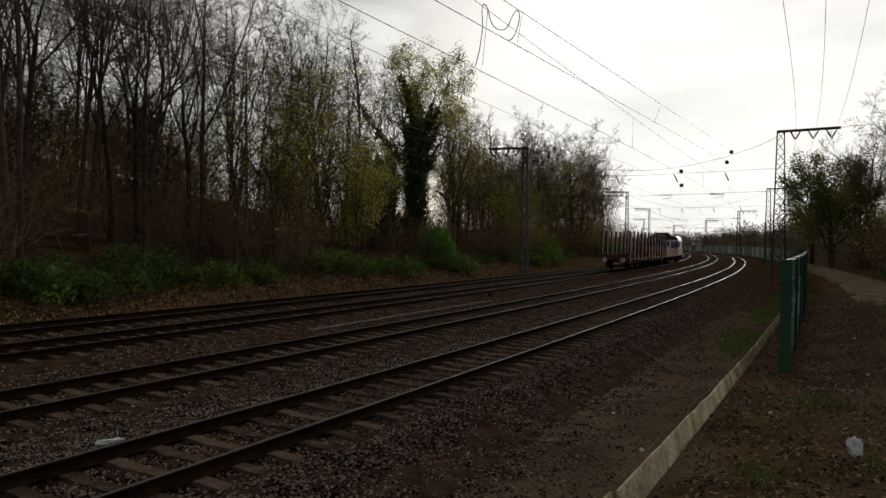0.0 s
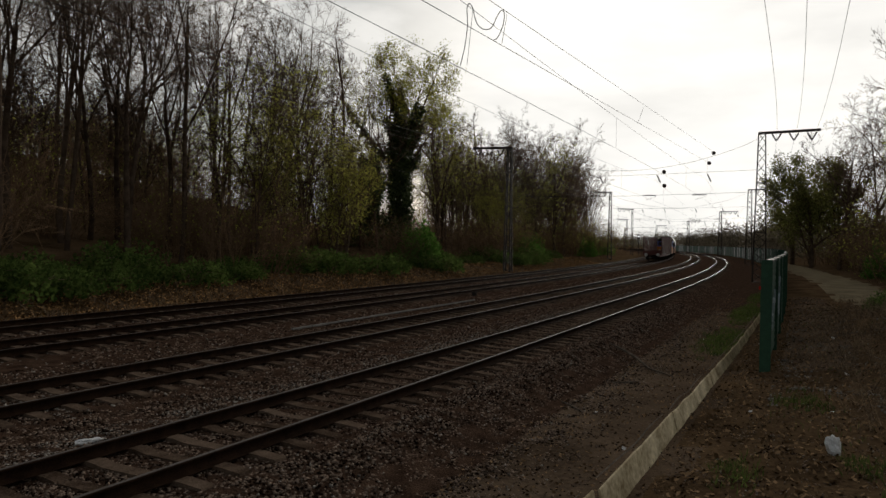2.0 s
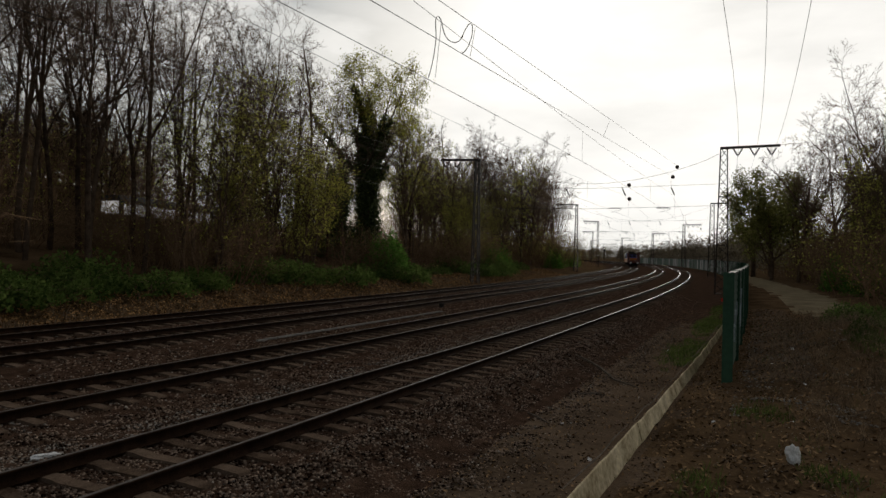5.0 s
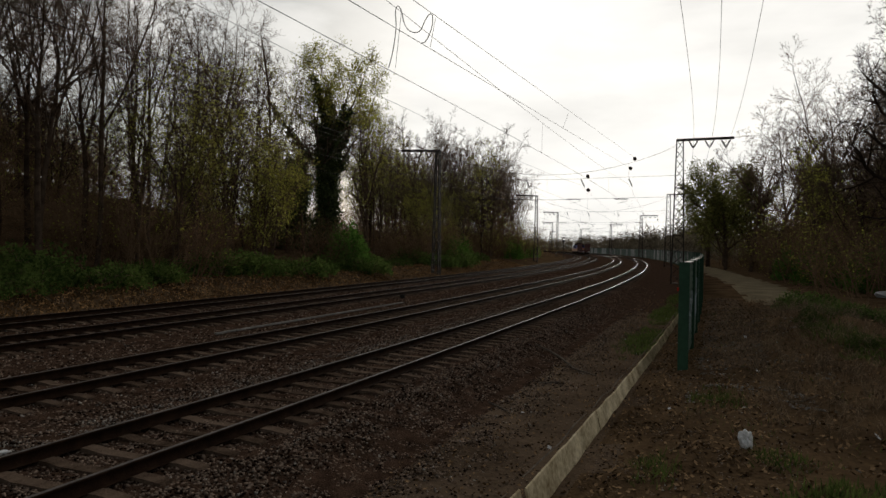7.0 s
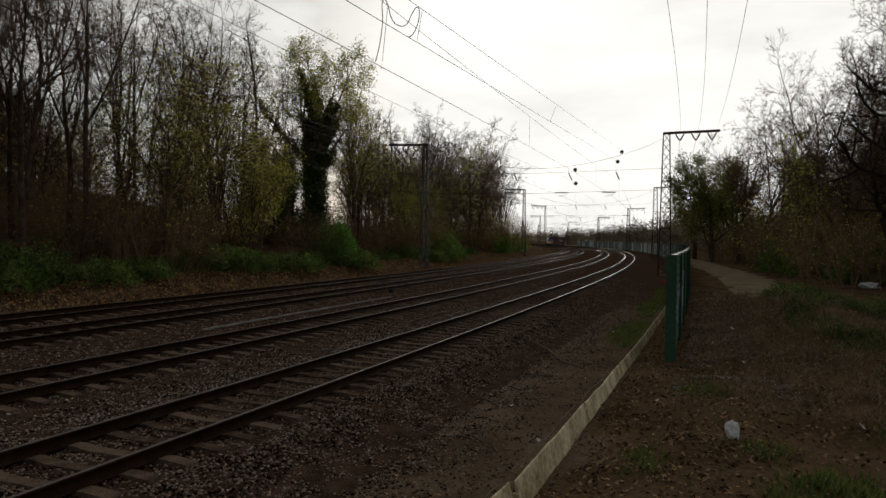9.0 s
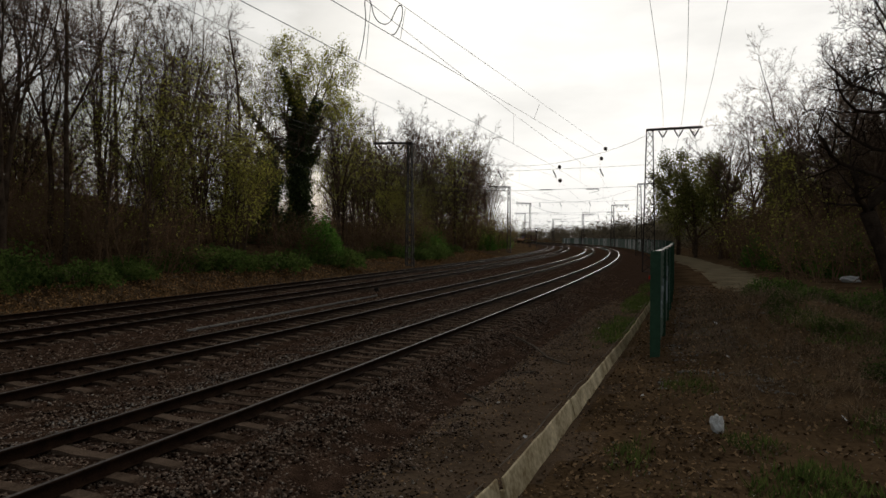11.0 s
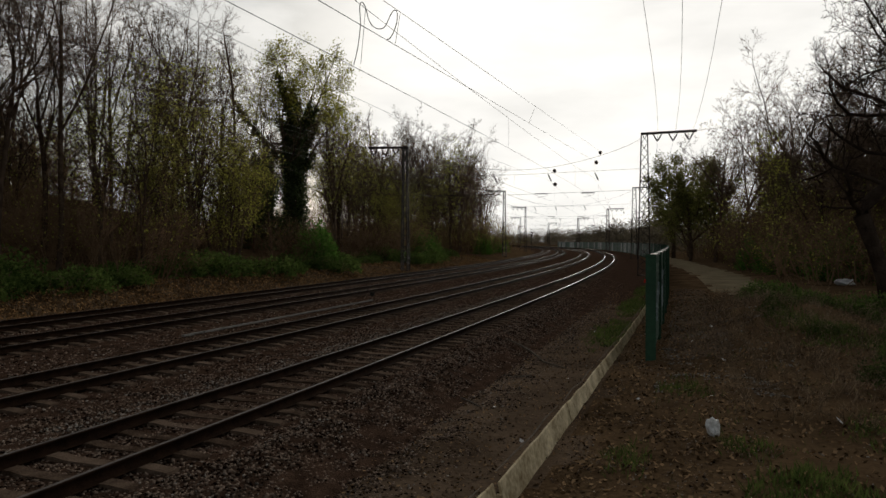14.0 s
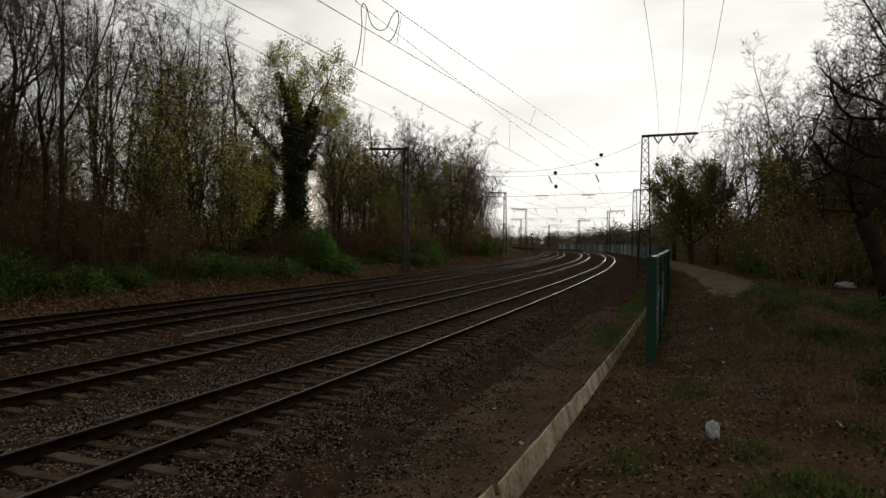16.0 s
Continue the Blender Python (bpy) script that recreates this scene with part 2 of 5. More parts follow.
class Bag:
    """Collects pieces of one part: vertices and faces."""

    def __init__(self):
        self.v, self.f = [], []

    def put(self, verts, faces):
        k = len(self.v)
        self.v += [tuple(p) for p in verts]
        self.f += [tuple(i + k for i in f) for f in faces]
        return self

    def box(self, cx, cy, cz, sx, sy, sz, m=None):
        p = [(cx + a * sx / 2, cy + b * sy / 2, cz + c * sz / 2) for c in (-1, 1) for a, b in ((-1, -1), (1, -1), (1, 1), (-1, 1))]
        if m:
            p = [m @ Vector(q) for q in p]
        return self.put(p, [(3, 2, 1, 0), (4, 5, 6, 7), (0, 1, 5, 4), (1, 2, 6, 5), (2, 3, 7, 6), (3, 0, 4, 7)])

    def bar(self, a, b, w, d=None):
        """A square bar from a to b."""
        a, b = Vector(a), Vector(b)
        t = (b - a).normalized()
        side = t.cross(Vector((0, 0, 1)))
        if side.length < 0.05:
            side = Vector((1, 0, 0))
        side.normalize()
        up = side.cross(t)
        d = d or w
        p = []
        for q in (a, b):
            for i, j in ((-1, -1), (1, -1), (1, 1), (-1, 1)):
                p.append(q + side * i * w / 2 + up * j * d / 2)
        return self.put(p, [(3, 2, 1, 0), (4, 5, 6, 7), (0, 1, 5, 4), (1, 2, 6, 5), (2, 3, 7, 6), (3, 0, 4, 7)])

    def tube(self, pts, radii, sides=6):
        pts = [Vector(p) for p in pts]
        k = len(self.v)
        for i, p in enumerate(pts):
            t = (pts[min(i + 1, len(pts) - 1)] - pts[max(i - 1, 0)]).normalized()
            side = t.cross(Vector((0.31, 0.17, 0.93)))
            if side.length < 0.05:
                side = t.cross(Vector((1, 0, 0)))
            side.normalize()
            up = side.cross(t)
            r = radii[i] if isinstance(radii, (list, tuple)) else radii
            for j in range(sides):
                a = 6.28319 * j / sides
                self.v.append(tuple(p + side * math.cos(a) * r + up * math.sin(a) * r))
        for i in range(len(pts) - 1):
            for j in range(sides):
                q = (j + 1) % sides
                self.f.append((k + i * sides + j, k + i * sides + q, k + (i + 1) * sides + q, k + (i + 1) * sides + j))
        if sides == 3:
            return self
        self.f.append(tuple(k + j for j in reversed(range(sides))))
        self.f.append(tuple(k + (len(pts) - 1) * sides + j for j in range(sides)))
        return self

    def ob(self, name, material, parent=None, label="", smooth_faces=False):
        return mesh_ob(name, self.v, self.f, material, parent, label, smooth_faces)


def thing(name, m, label, category, group=""):
    e = new(name)
    e.matrix_world = m
    return tagged(e, label, category, group)


def at(s, u, dz=0.0, turn=0.0):
    """The pose of a thing standing on the ground at s, u; its y axis runs along the line."""
    x, y, h = plan(s, u)
    return pose(float(x), float(y), float(ground_z(s, u)) + dz, 0, 0, -math.degrees(float(h)) + turn)


# ---- ground ----
def ground():
    s = np.concatenate([np.arange(-140, 0, 10), np.arange(0, 60, 0.5), np.arange(60, 150, 2.5), np.arange(150, 600, 15), np.arange(600, 1190, 60)])
    u = np.concatenate([np.arange(-400, -100, 30), np.arange(-100, -26, 4), np.arange(-26, -15, 0.5), np.arange(-15, 1.5, 1.5),
                        np.arange(1.5, 16, 0.4), np.arange(16, 40, 2), np.arange(40, 100, 10), np.arange(100, 421, 40)])
    ss, uu = np.meshgrid(s, u, indexing="ij")
    x, y, h = plan(ss, uu)
    z = ground_z(ss, uu)
    ns, nu = ss.shape
    v = np.stack([x, y, z], -1).reshape(-1, 3)
    i = np.arange(ns * nu).reshape(ns, nu)
    f = np.stack([i[:-1, :-1], i[1:, :-1], i[1:, 1:], i[:-1, 1:]], -1).reshape(-1, 4)
    uc = (uu[:-1, :-1] + uu[1:, 1:]).ravel() / 2
    sc = (ss[:-1, :-1] + ss[1:, 1:]).ravel() / 2
    path = (np.abs(uc - path_u(sc)) < 1.9 + 0.5 * wobble(sc, uc, 4, 31)) & (sc > 44 + 5 * wobble(sc, uc, 3, 36))
    slots = np.where((uc > -16.9) & (uc < 3.1), 1, np.where(path, 3, np.where((uc > 3.0) & (uc < 5.6 + 0.5 * wobble(sc, uc, 3, 32)), np.where(sc < 37 + 6 * wobble(sc, uc, 3, 35), 2, 1), 0)))
    slots = np.where((np.abs(uc - 7.5) < 0.85 + 0.3 * wobble(sc, uc, 3, 38)) & (sc > 21) & (sc < 48), 2, slots)
    # the rim runs out to the horizon
    rim = np.concatenate([i[:, 0], i[-1, 1:], i[::-1, -1][1:], i[0, ::-1][1:-1]])
    far = v[rim].copy()
    mid = np.array([0.0, 300.0])
    d = far[:, :2] - mid
    far[:, :2] = mid + d / np.linalg.norm(d, axis=1, keepdims=True) * 3500
    far[:, 2] = 0
    k = len(v) + np.arange(len(rim))
    n = len(rim)
    r2 = np.roll(np.arange(n), -1)
    f2 = np.stack([rim, k, k[r2], rim[r2]], -1)
    ob = quads_ob("ground", np.concatenate([v, far]), np.concatenate([f, f2]), [M_SOIL, M_BALLAST, M_DIRT, M_PATH], slots=np.concatenate([slots, np.zeros(n)]))
    tagged(ob, "dark earth, ballast bed and trodden dirt beside the railway", "ground", kind="structure")


def path_u(s):
    return np.interp(s, [20, 35, 45, 56, 70, 90, 130, 400], [10.5, 10.9, 10.9, 10.6, 10.6, 9.6, 8.8, 8.6])


ground()


# ---- tracks ----
RAIL = [(-0.075, 0), (0.075, 0), (0.075, 0.015), (0.012, 0.04), (0.012, 0.125), (0.036, 0.14), (0.036, 0.165), (0.028, 0.172), (-0.028, 0.172), (-0.036, 0.165), (-0.036, 0.14), (-0.012, 0.125), (-0.012, 0.04), (-0.075, 0.015)]


def rail(u, parent, head):
    s = np.concatenate([np.arange(-40, 60, 1.0), np.arange(60, 521, 4.0)])
    v = []
    for a, b in RAIL:
        x, y, h = plan(s, u + a)
        v.append(np.stack([x, y, 0 * x + 0.01 + b], -1))
    v = np.stack(v, 1)
    n, k = v.shape[:2]
    i = np.arange(n * k).reshape(n, k)
    j = np.roll(i, -1, axis=1)
    f = np.stack([i[:-1], j[:-1], j[1:], i[1:]], -1)
    slots = np.zeros((n - 1, k))
    slots[:, 7] = 1
    quads_ob("rail", v.reshape(-1, 3), f.reshape(-1, 4), [M_RUST, head], parent, slots=slots.ravel())


def sleeper_shape():
    """A concrete sleeper, 2.6 m, lower in the middle, with chamfered ends."""
    xs = [-1.3, -1.26, -0.95, -0.55, -0.35, 0.35, 0.55, 0.95, 1.26, 1.3]
    zs = [-0.06, 0.0, 0.025, 0.02, -0.008, -0.008, 0.02, 0.025, 0.0, -0.06]
    v, f = [], []
    for x, z in zip(xs, zs):
        v += [(x, -0.14, -0.16), (x, -0.105, z), (x, 0.105, z), (x, 0.14, -0.16)]
    for i in range(len(xs) - 1):
        a, b = 4 * i, 4 * i + 4
        f += [(a, a + 1, b + 1, b), (a + 1, a + 2, b + 2, b + 1), (a + 2, a + 3, b + 3, b + 2)]
    f += [(0, 3, 2, 1), (len(v) - 4, len(v) - 3, len(v) - 2, len(v) - 1)]
    return v, f


def tracks():
    v, f = sleeper_shape()
    data = bpy.data.meshes.new("sleeper")
    data.from_pydata(v, [], f)
    data.materials.append(M_SLEEPER)
    clip = Bag()
    for x in (-0.87, -0.63, 0.63, 0.87):
        clip.box(x, 0, 0.035, 0.1, 0.12, 0.045)
    fast = bpy.data.meshes.new("fastenings")
    rng = random.Random(5)
    for k, u in enumerate(TRACKS):
        words = ("concrete-sleepered track with rusty rails and polished heads", "concrete-sleepered track with thinly polished rails", "railway track with dull rails on dark ballast", "outermost railway track with rust-brown rails by the leafy bank")[k]
        e = thing("railway_track", Matrix(), words, "railway track", "parallel railway tracks")
        for side in (-0.752, 0.752):
            rail(u + side, e, M_HEAD if k < 2 else M_DULL)
        start, count = (3, 300) if k == 0 else (6, 260) if k == 1 else (12, 200)
        for i in range(count):
            s = start + 0.63 * i
            x, y, h = plan(s, u)
            ob = new("sleeper", data)
            ob.parent = e
            ob.matrix_basis = pose(float(x), float(y), 0.0 + rng.uniform(-0.006, 0.004), 0, 0, -math.degrees(float(h)) + rng.uniform(-0.6, 0.6))
        rest = Bag()
        for i in range(count, 620):
            s = start + 0.63 * i
            x, y, h = plan(s, u)
            rest.box(0, 0, -0.05, 2.6, 0.24, 0.12, pose(float(x), float(y), 0, 0, 0, -math.degrees(float(h))))
        tagged(rest.ob("far_sleeper_bed", M_SLEEPER, e), kind="stuff")


def scatter_stones(name, count, s0, s1, u0, u1, size, material, label, seed, lift=0.0, keep=None):
    r = np.random.RandomState(seed)
    s = s0 + (s1 - s0) * r.rand(count) ** 1.7
    u = r.uniform(u0, u1, count)
    if keep is not None:
        m = keep(s, u)
        s, u = s[m], u[m]
    count = len(s)
    x, y, h = plan(s, u)
    z = ground_z(s, u) + lift
    base = np.array([(1, 0, 0), (-1, 0, 0), (0, 1, 0), (0, -1, 0), (0, 0, 1), (0, 0, -1)], float)
    tri = np.array([(0, 2, 4), (2, 1, 4), (1, 3, 4), (3, 0, 4), (2, 0, 5), (1, 2, 5), (3, 1, 5), (0, 3, 5)])
    sz = size * r.uniform(0.5, 1.35, (count, 1, 1)) * r.uniform(0.6, 1.2, (count, 6, 1))
    q = r.normal(size=(count, 3, 3))
    rot = np.linalg.qr(q)[0]
    p = np.einsum("nij,kj->nki", rot, base) * sz * np.array([1, 1, 0.75])
    p += np.stack([x, y, z], -1)[:, None]
    f = tri[None] + 6 * np.arange(count)[:, None, None]
    ob = quads_ob(name, p.reshape(-1, 3), f.reshape(-1, 3), material)
    return tagged(ob, label, "stones", kind="stuff")


tracks()
scatter_stones("ballast_stones", 17000, 4, 60, -2.4, 3.4, 0.028, M_STONE, "dark angular ballast stones round the nearest track", 1)
scatter_stones("ballast_stones", 18000, 8, 75, -7.4, -2.4, 0.031, M_STONE, "dark angular ballast stones between the tracks", 2)
scatter_stones("ballast_stones", 9000, 14, 90, -16.6, -7.4, 0.04, M_STONE, "dark angular ballast stones of the far tracks", 3)
scatter_stones("ballast_stones", 33000, 7, 34, -2.6, 4.1, 0.027, M_STONE, "dark angular ballast stones on the near shoulder", 6, keep=lambda s, u: u + 0.5 * wobble(s, u, 2.1, 33) < 3.6)
scatter_stones("ballast_stones", 13000, 7, 40, 1.4, 4.6, 0.025, M_STONE, "loose ballast stones spilled down the shoulder", 16, keep=lambda s, u: u + 0.9 * wobble(s, u, 1.7, 37) < 4.0)
scatter_stones("pebbles", 12000, 6, 48, 3.0, 8.5, 0.02, M_STONE, "loose pebbles on trodden dirt", 4)


M_DUSTY = mat("dusty_pale_stone", (0.1, 0.088, 0.075), (0.42, 0.38, 0.33), 3.0, 0.85, bump=0.2, island=0.8)
scatter_stones("pale_stones", 5200, 6, 46, -2.0, -1.0, 0.024, M_DUSTY, "pale dusty stones along the nearest track's outer rail", 21)
scatter_stones("pale_stones", 1800, 7, 40, 1.1, 4.2, 0.024, M_DUSTY, "single pale stones on the dark shoulder", 22)
scatter_stones("pale_stones", 3200, 10, 60, -16, -2.4, 0.03, M_DUSTY, "single pale stones between the tracks", 23)


# ---- overhead line ----
def lattice_mast(s, u, height, arm, width=0.62, name="catenary_mast", lamp=False):
    """A tapered four-legged lattice mast; arm: metres of the cross-arm, to the right if positive."""
    z0 = float(ground_z(s, u))
    e = thing(name, at(s, u), "dark weathered steel lattice mast with a cross-arm beside the tracks", "catenary mast", "catenary masts")
    hgt = height - z0
    top = width * 0.5

    def corner(k, t):
        w = (width + (top - width) * t) / 2
        a, b = ((-1, -1), (1, -1), (1, 1), (-1, 1))[k]
        return Vector((a * w, b * w, t * hgt))

    for k in range(4):
        Bag().bar(corner(k, 0), corner(k, 1), 0.1).ob("leg", M_STEEL, e)
    near = s < 150
    lace = Bag()
    n = int(hgt / (0.75 * max(width, 0.75)))
    for k in range(4):
        for i in range(n):
            a, b = (k, (k + 1) % 4) if (i + k) % 2 else ((k + 1) % 4, k)
            bars = [(corner(a, i / n), corner(b, (i + 1) / n))]
            if i % 5 == 0:
                bars.append((corner(k, i / n), corner((k + 1) % 4, i / n)))
            for p, q in bars:
                if near:
                    Bag().bar(p, q, 0.05).ob("lacing_bar", M_STEEL, e)
                else:
                    lace.bar(p, q, 0.06)
    if not near:
        tagged(lace.ob("lacing", M_STEEL, e), kind="stuff")
    Bag().box(0, 0, -0.12, width + 0.1, width + 0.1, 0.3).ob("footing", M_RUST, e)
    sg = 1 if arm > 0 else -1
    beam = Bag()
    for y in (-0.12, 0.12):
        beam.bar((-sg * 0.3, y, hgt), (arm, y, hgt + 0.1), 0.07, 0.2)
    for i in range(6):
        x = arm * (i + 0.5) / 6
        beam.bar((x, -0.12, hgt + 0.05), (x, 0.12, hgt + 0.05), 0.06)
    beam_ob = beam.ob("cross_arm", M_STEEL, e)
    for i in range(3):
        x = arm * (0.25 + 0.3 * i)
        for d in (-0.42, 0.42):
            ins = Bag()
            a, b = Vector((x + d, 0, hgt)), Vector((x, 0, hgt - 0.75))
            pts = [a.lerp(b, t / 11) for t in range(12)]
            ins.tube(pts, [0.03 if t < 2 or t > 9 else (0.085 if t % 2 else 0.05) for t in range(12)], 6)
            ins.ob("insulator", M_INSUL, beam_ob)
    if lamp:
        Bag().tube([(arm, 0, hgt), (arm, 0, hgt - 0.9)], 0.03, 5).tube([(arm, 0, hgt - 0.9), (arm, 0, hgt - 1.3)], [0.1, 0.25], 8).ob("lantern", M_STEEL, e)
    return e


RIGHT_MASTS = ((72.2, 4.5, 12.75, 4.6), (137.2, 4.4, 12.4, 4.6), (222, 4.4, 12.3, 4.6), (306, 4.4, 12.3, 4.6), (388, 4.4, 12.3, 4.6), (470, 4.4, 12.3, 4.6))
LEFT_MASTS = ((73.0, -19.1, 12.4, -4.0), (141.2, -19.5, 12.4, -4.0), (211, -19.5, 12.4, -4.0), (301, -19.5, 12.4, -4.0), (385, -19.5, 12.4, -4.0))
for i, (s, u, top, arm) in enumerate(RIGHT_MASTS):
    lattice_mast(s, u, top, arm, 1.12, lamp=(i == 2))
for s, u, top, arm in LEFT_MASTS:
    lattice_mast(s, u, top, arm, 0.7)


def wire(name, pts, r, label, material=None):
    return tagged(Bag().tube(pts, r, 5).ob(name, material or M_WIRE), label, "overhead wire", "overhead wires")


def line_pt(s, u, z):
    x, y, h = plan(s, u)
    return Vector((float(x), float(y), z))


def overhead():
    spans = (-62, 5, 72, 139, 214, 303, 387, 470)
    for k, u in enumerate(TRACKS):
        e = thing("overhead_line", Matrix(), "sagging messenger, droppers and taut contact wire above a track", "overhead line", "overhead lines")
        con, mes = [], []
        for a, b in zip(spans, spans[1:]):
            for i in range(12):
                t = i / 12
                s = a + (b - a) * t
                sag = 4 * t * (1 - t)
                con.append(line_pt(s, u, 6.8))
                mes.append(line_pt(s, u, 8.75 - 0.7 * sag))
                if i % 4 == 1 and -5 < s < 230:
                    Bag().tube([con[-1], mes[-1]], 0.006, 3).ob("dropper", M_WIRE, e)
        Bag().tube(con, 0.0075, 5).ob("contact_wire", M_WIRE, e)
        Bag().tube(mes, 0.0065, 5).ob("messenger_wire", M_WIRE, e)
    # the second pair that leaves the nearest track towards the headspan
    a, b = Vector((-4.4, 4.1, 6.33)), Vector((14.1, 67, 10.05))
    wire("contact_wire", [a.lerp(b, t / 10) for t in range(11)], 0.0075, "dark wire climbing away from the track to the headspan")
    c, d = Vector((-4.4, 4.1, 6.6)), Vector((14.5, 67, 11.0))
    c = Vector((-1.18, 14.0, 7.46)) + (Vector((-1.18, 14.0, 7.46)) - d) * 0.2
    wire("messenger_wire", [c.lerp(d, t / 10) for t in range(11)], 0.0065, "dark upper wire climbing away to the headspan")
    for p, q in (((-1.72, 16.23, 8.0), (-1.86, 16.5, 6.82)), ((-0.92, 15.6, 7.67), (-1.02, 15.6, 7.05)), ((3.87, 31, 8.46), (3.63, 31, 7.81))):
        wire("dropper", [p, q], 0.006, "thin dropper between two wires")
    # feeders on the outer arms
    for i in range(3):
        pts = []
        for a, b in ((-62, 5), (5, 72.2), (72.2, 137.2), (137.2, 222), (222, 306), (306, 388)):
            for j in range(10):
                t = j / 10
                pts.append(line_pt(a + (b - a) * t, 4.5 + 4.6 * (0.25 + 0.3 * i), 11.95 - 1.1 * t * (1 - t)))
        wire("feeder_wire", pts, 0.010, "thin feeder wire hung on the masts' outer arms")
        pts = []
        for a, b in ((-62, 5), (5, 73), (73, 141.2), (141.2, 211), (211, 301), (301, 385)):
            for j in range(10):
                t = j / 10
                pts.append(line_pt(a + (b - a) * t, -19.3 - 4.0 * (0.25 + 0.3 * i), 11.6 - 1.1 * t * (1 - t)))
        wire("feeder_wire", pts, 0.010, "thin feeder wire hung on the masts' outer arms")
    # headspans
    for (sr, ur, zr, _), (sl, ul, zl, _) in zip(RIGHT_MASTS, LEFT_MASTS):
        e = thing("headspan", Matrix(), "headspan wires with insulators strung between two masts", "headspan", "headspans")

        def across(t, z):
            return line_pt(sr + (sl - sr) * t, ur + (ul - ur) * t, z)

        up = Bag().tube([across(t / 16, zr - 0.3 - 2.7 * math.sin(math.pi * t / 16) ** 0.8) for t in range(17)], 0.016, 4)
        up.ob("span_wire", M_WIRE, e)
        for z in (9.3, 7.35):
            Bag().tube([across(0, z + 0.25), across(0.5, z), across(1, z + 0.1)], 0.014, 4).ob("span_wire", M_WIRE, e)
        for u in TRACKS:
            t = (ur - u) / (ur - ul)
            top, mid, low = across(t, zr - 0.35 - 2.7 * math.sin(math.pi * t) ** 0.8), across(t, 9.3), across(t, 7.4)
            Bag().tube([top, mid], 0.008, 3).ob("hanger", M_WIRE, e)
            tilt = Vector((0.35, 0, -0.75))
            Bag().tube([mid + tilt * (i / 9) for i in range(10)], [0.02 if i in (0, 9) else (0.07 if i % 2 else 0.04) for i in range(10)], 6).ob("insulator", M_INSUL, e)
            q = across(t + 0.055, 7.4)
            Bag().tube([q.lerp(low, i / 9) for i in range(10)], [0.02 if i in (0, 9) else (0.055 if i % 2 else 0.035) for i in range(10)], 6).ob("insulator", M_INSUL, e)
            Bag().tube([low, low + Vector((-0.15, 0, -0.2)), low + Vector((-1.0, 0, -0.42))], 0.014, 4).ob("steady_arm", M_STEEL, e)
    # jumper loop
    pts = [Vector(p) for p in ((-2.03, 16.6, 6.83), (-1.93, 16.53, 7.21), (-1.86, 16.45, 7.7), (-1.87, 16.38, 8.06), (-1.81, 16.3, 8.15), (-1.72, 16.23, 8.01), (-1.65, 16.15, 7.74), (-1.55, 16.08, 7.56), (-1.4, 16.0, 7.47), (-1.26, 15.93, 7.51), (-1.15, 15.85, 7.71), (-1.06, 15.78, 7.81), (-0.99, 15.7, 7.74), (-0.99, 15.63, 7.52), (-1.05, 15.55, 7.28), (-1.13, 15.48, 7.12), (-1.18, 15.4, 7.08))]
    fine = []
    for i in range(len(pts) - 1):
        p0, p1, p2, p3 = pts[max(i - 1, 0)], pts[i], pts[i + 1], pts[min(i + 2, len(pts) - 1)]
        for j in range(4):
            t = j / 4
            fine.append(0.5 * ((2 * p1) + (p2 - p0) * t + (2 * p0 - 5 * p1 + 4 * p2 - p3) * t * t + (3 * p1 - p0 - 3 * p2 + p3) * t ** 3))
    wire("jumper_cable", fine + [pts[-1]], 0.0105, "looped jumper cable joining the overhead wires")
    for c in ((9.47, 62.0, 8.8), (9.52, 62.0, 7.65), (13.36, 62.0, 10.34), (13.02, 62.0, 9.52)):
        c = Vector(c)
        tagged(Bag().tube([c + Vector((0, dy, 0)) for dy in (-0.2, -0.1, 0, 0.1, 0.2)], [0.06, 0.14, 0.17, 0.14, 0.06], 10).ob("insulator", M_INSUL), "dark round insulator in an overhead wire", "insulator", "round insulators")


overhead()


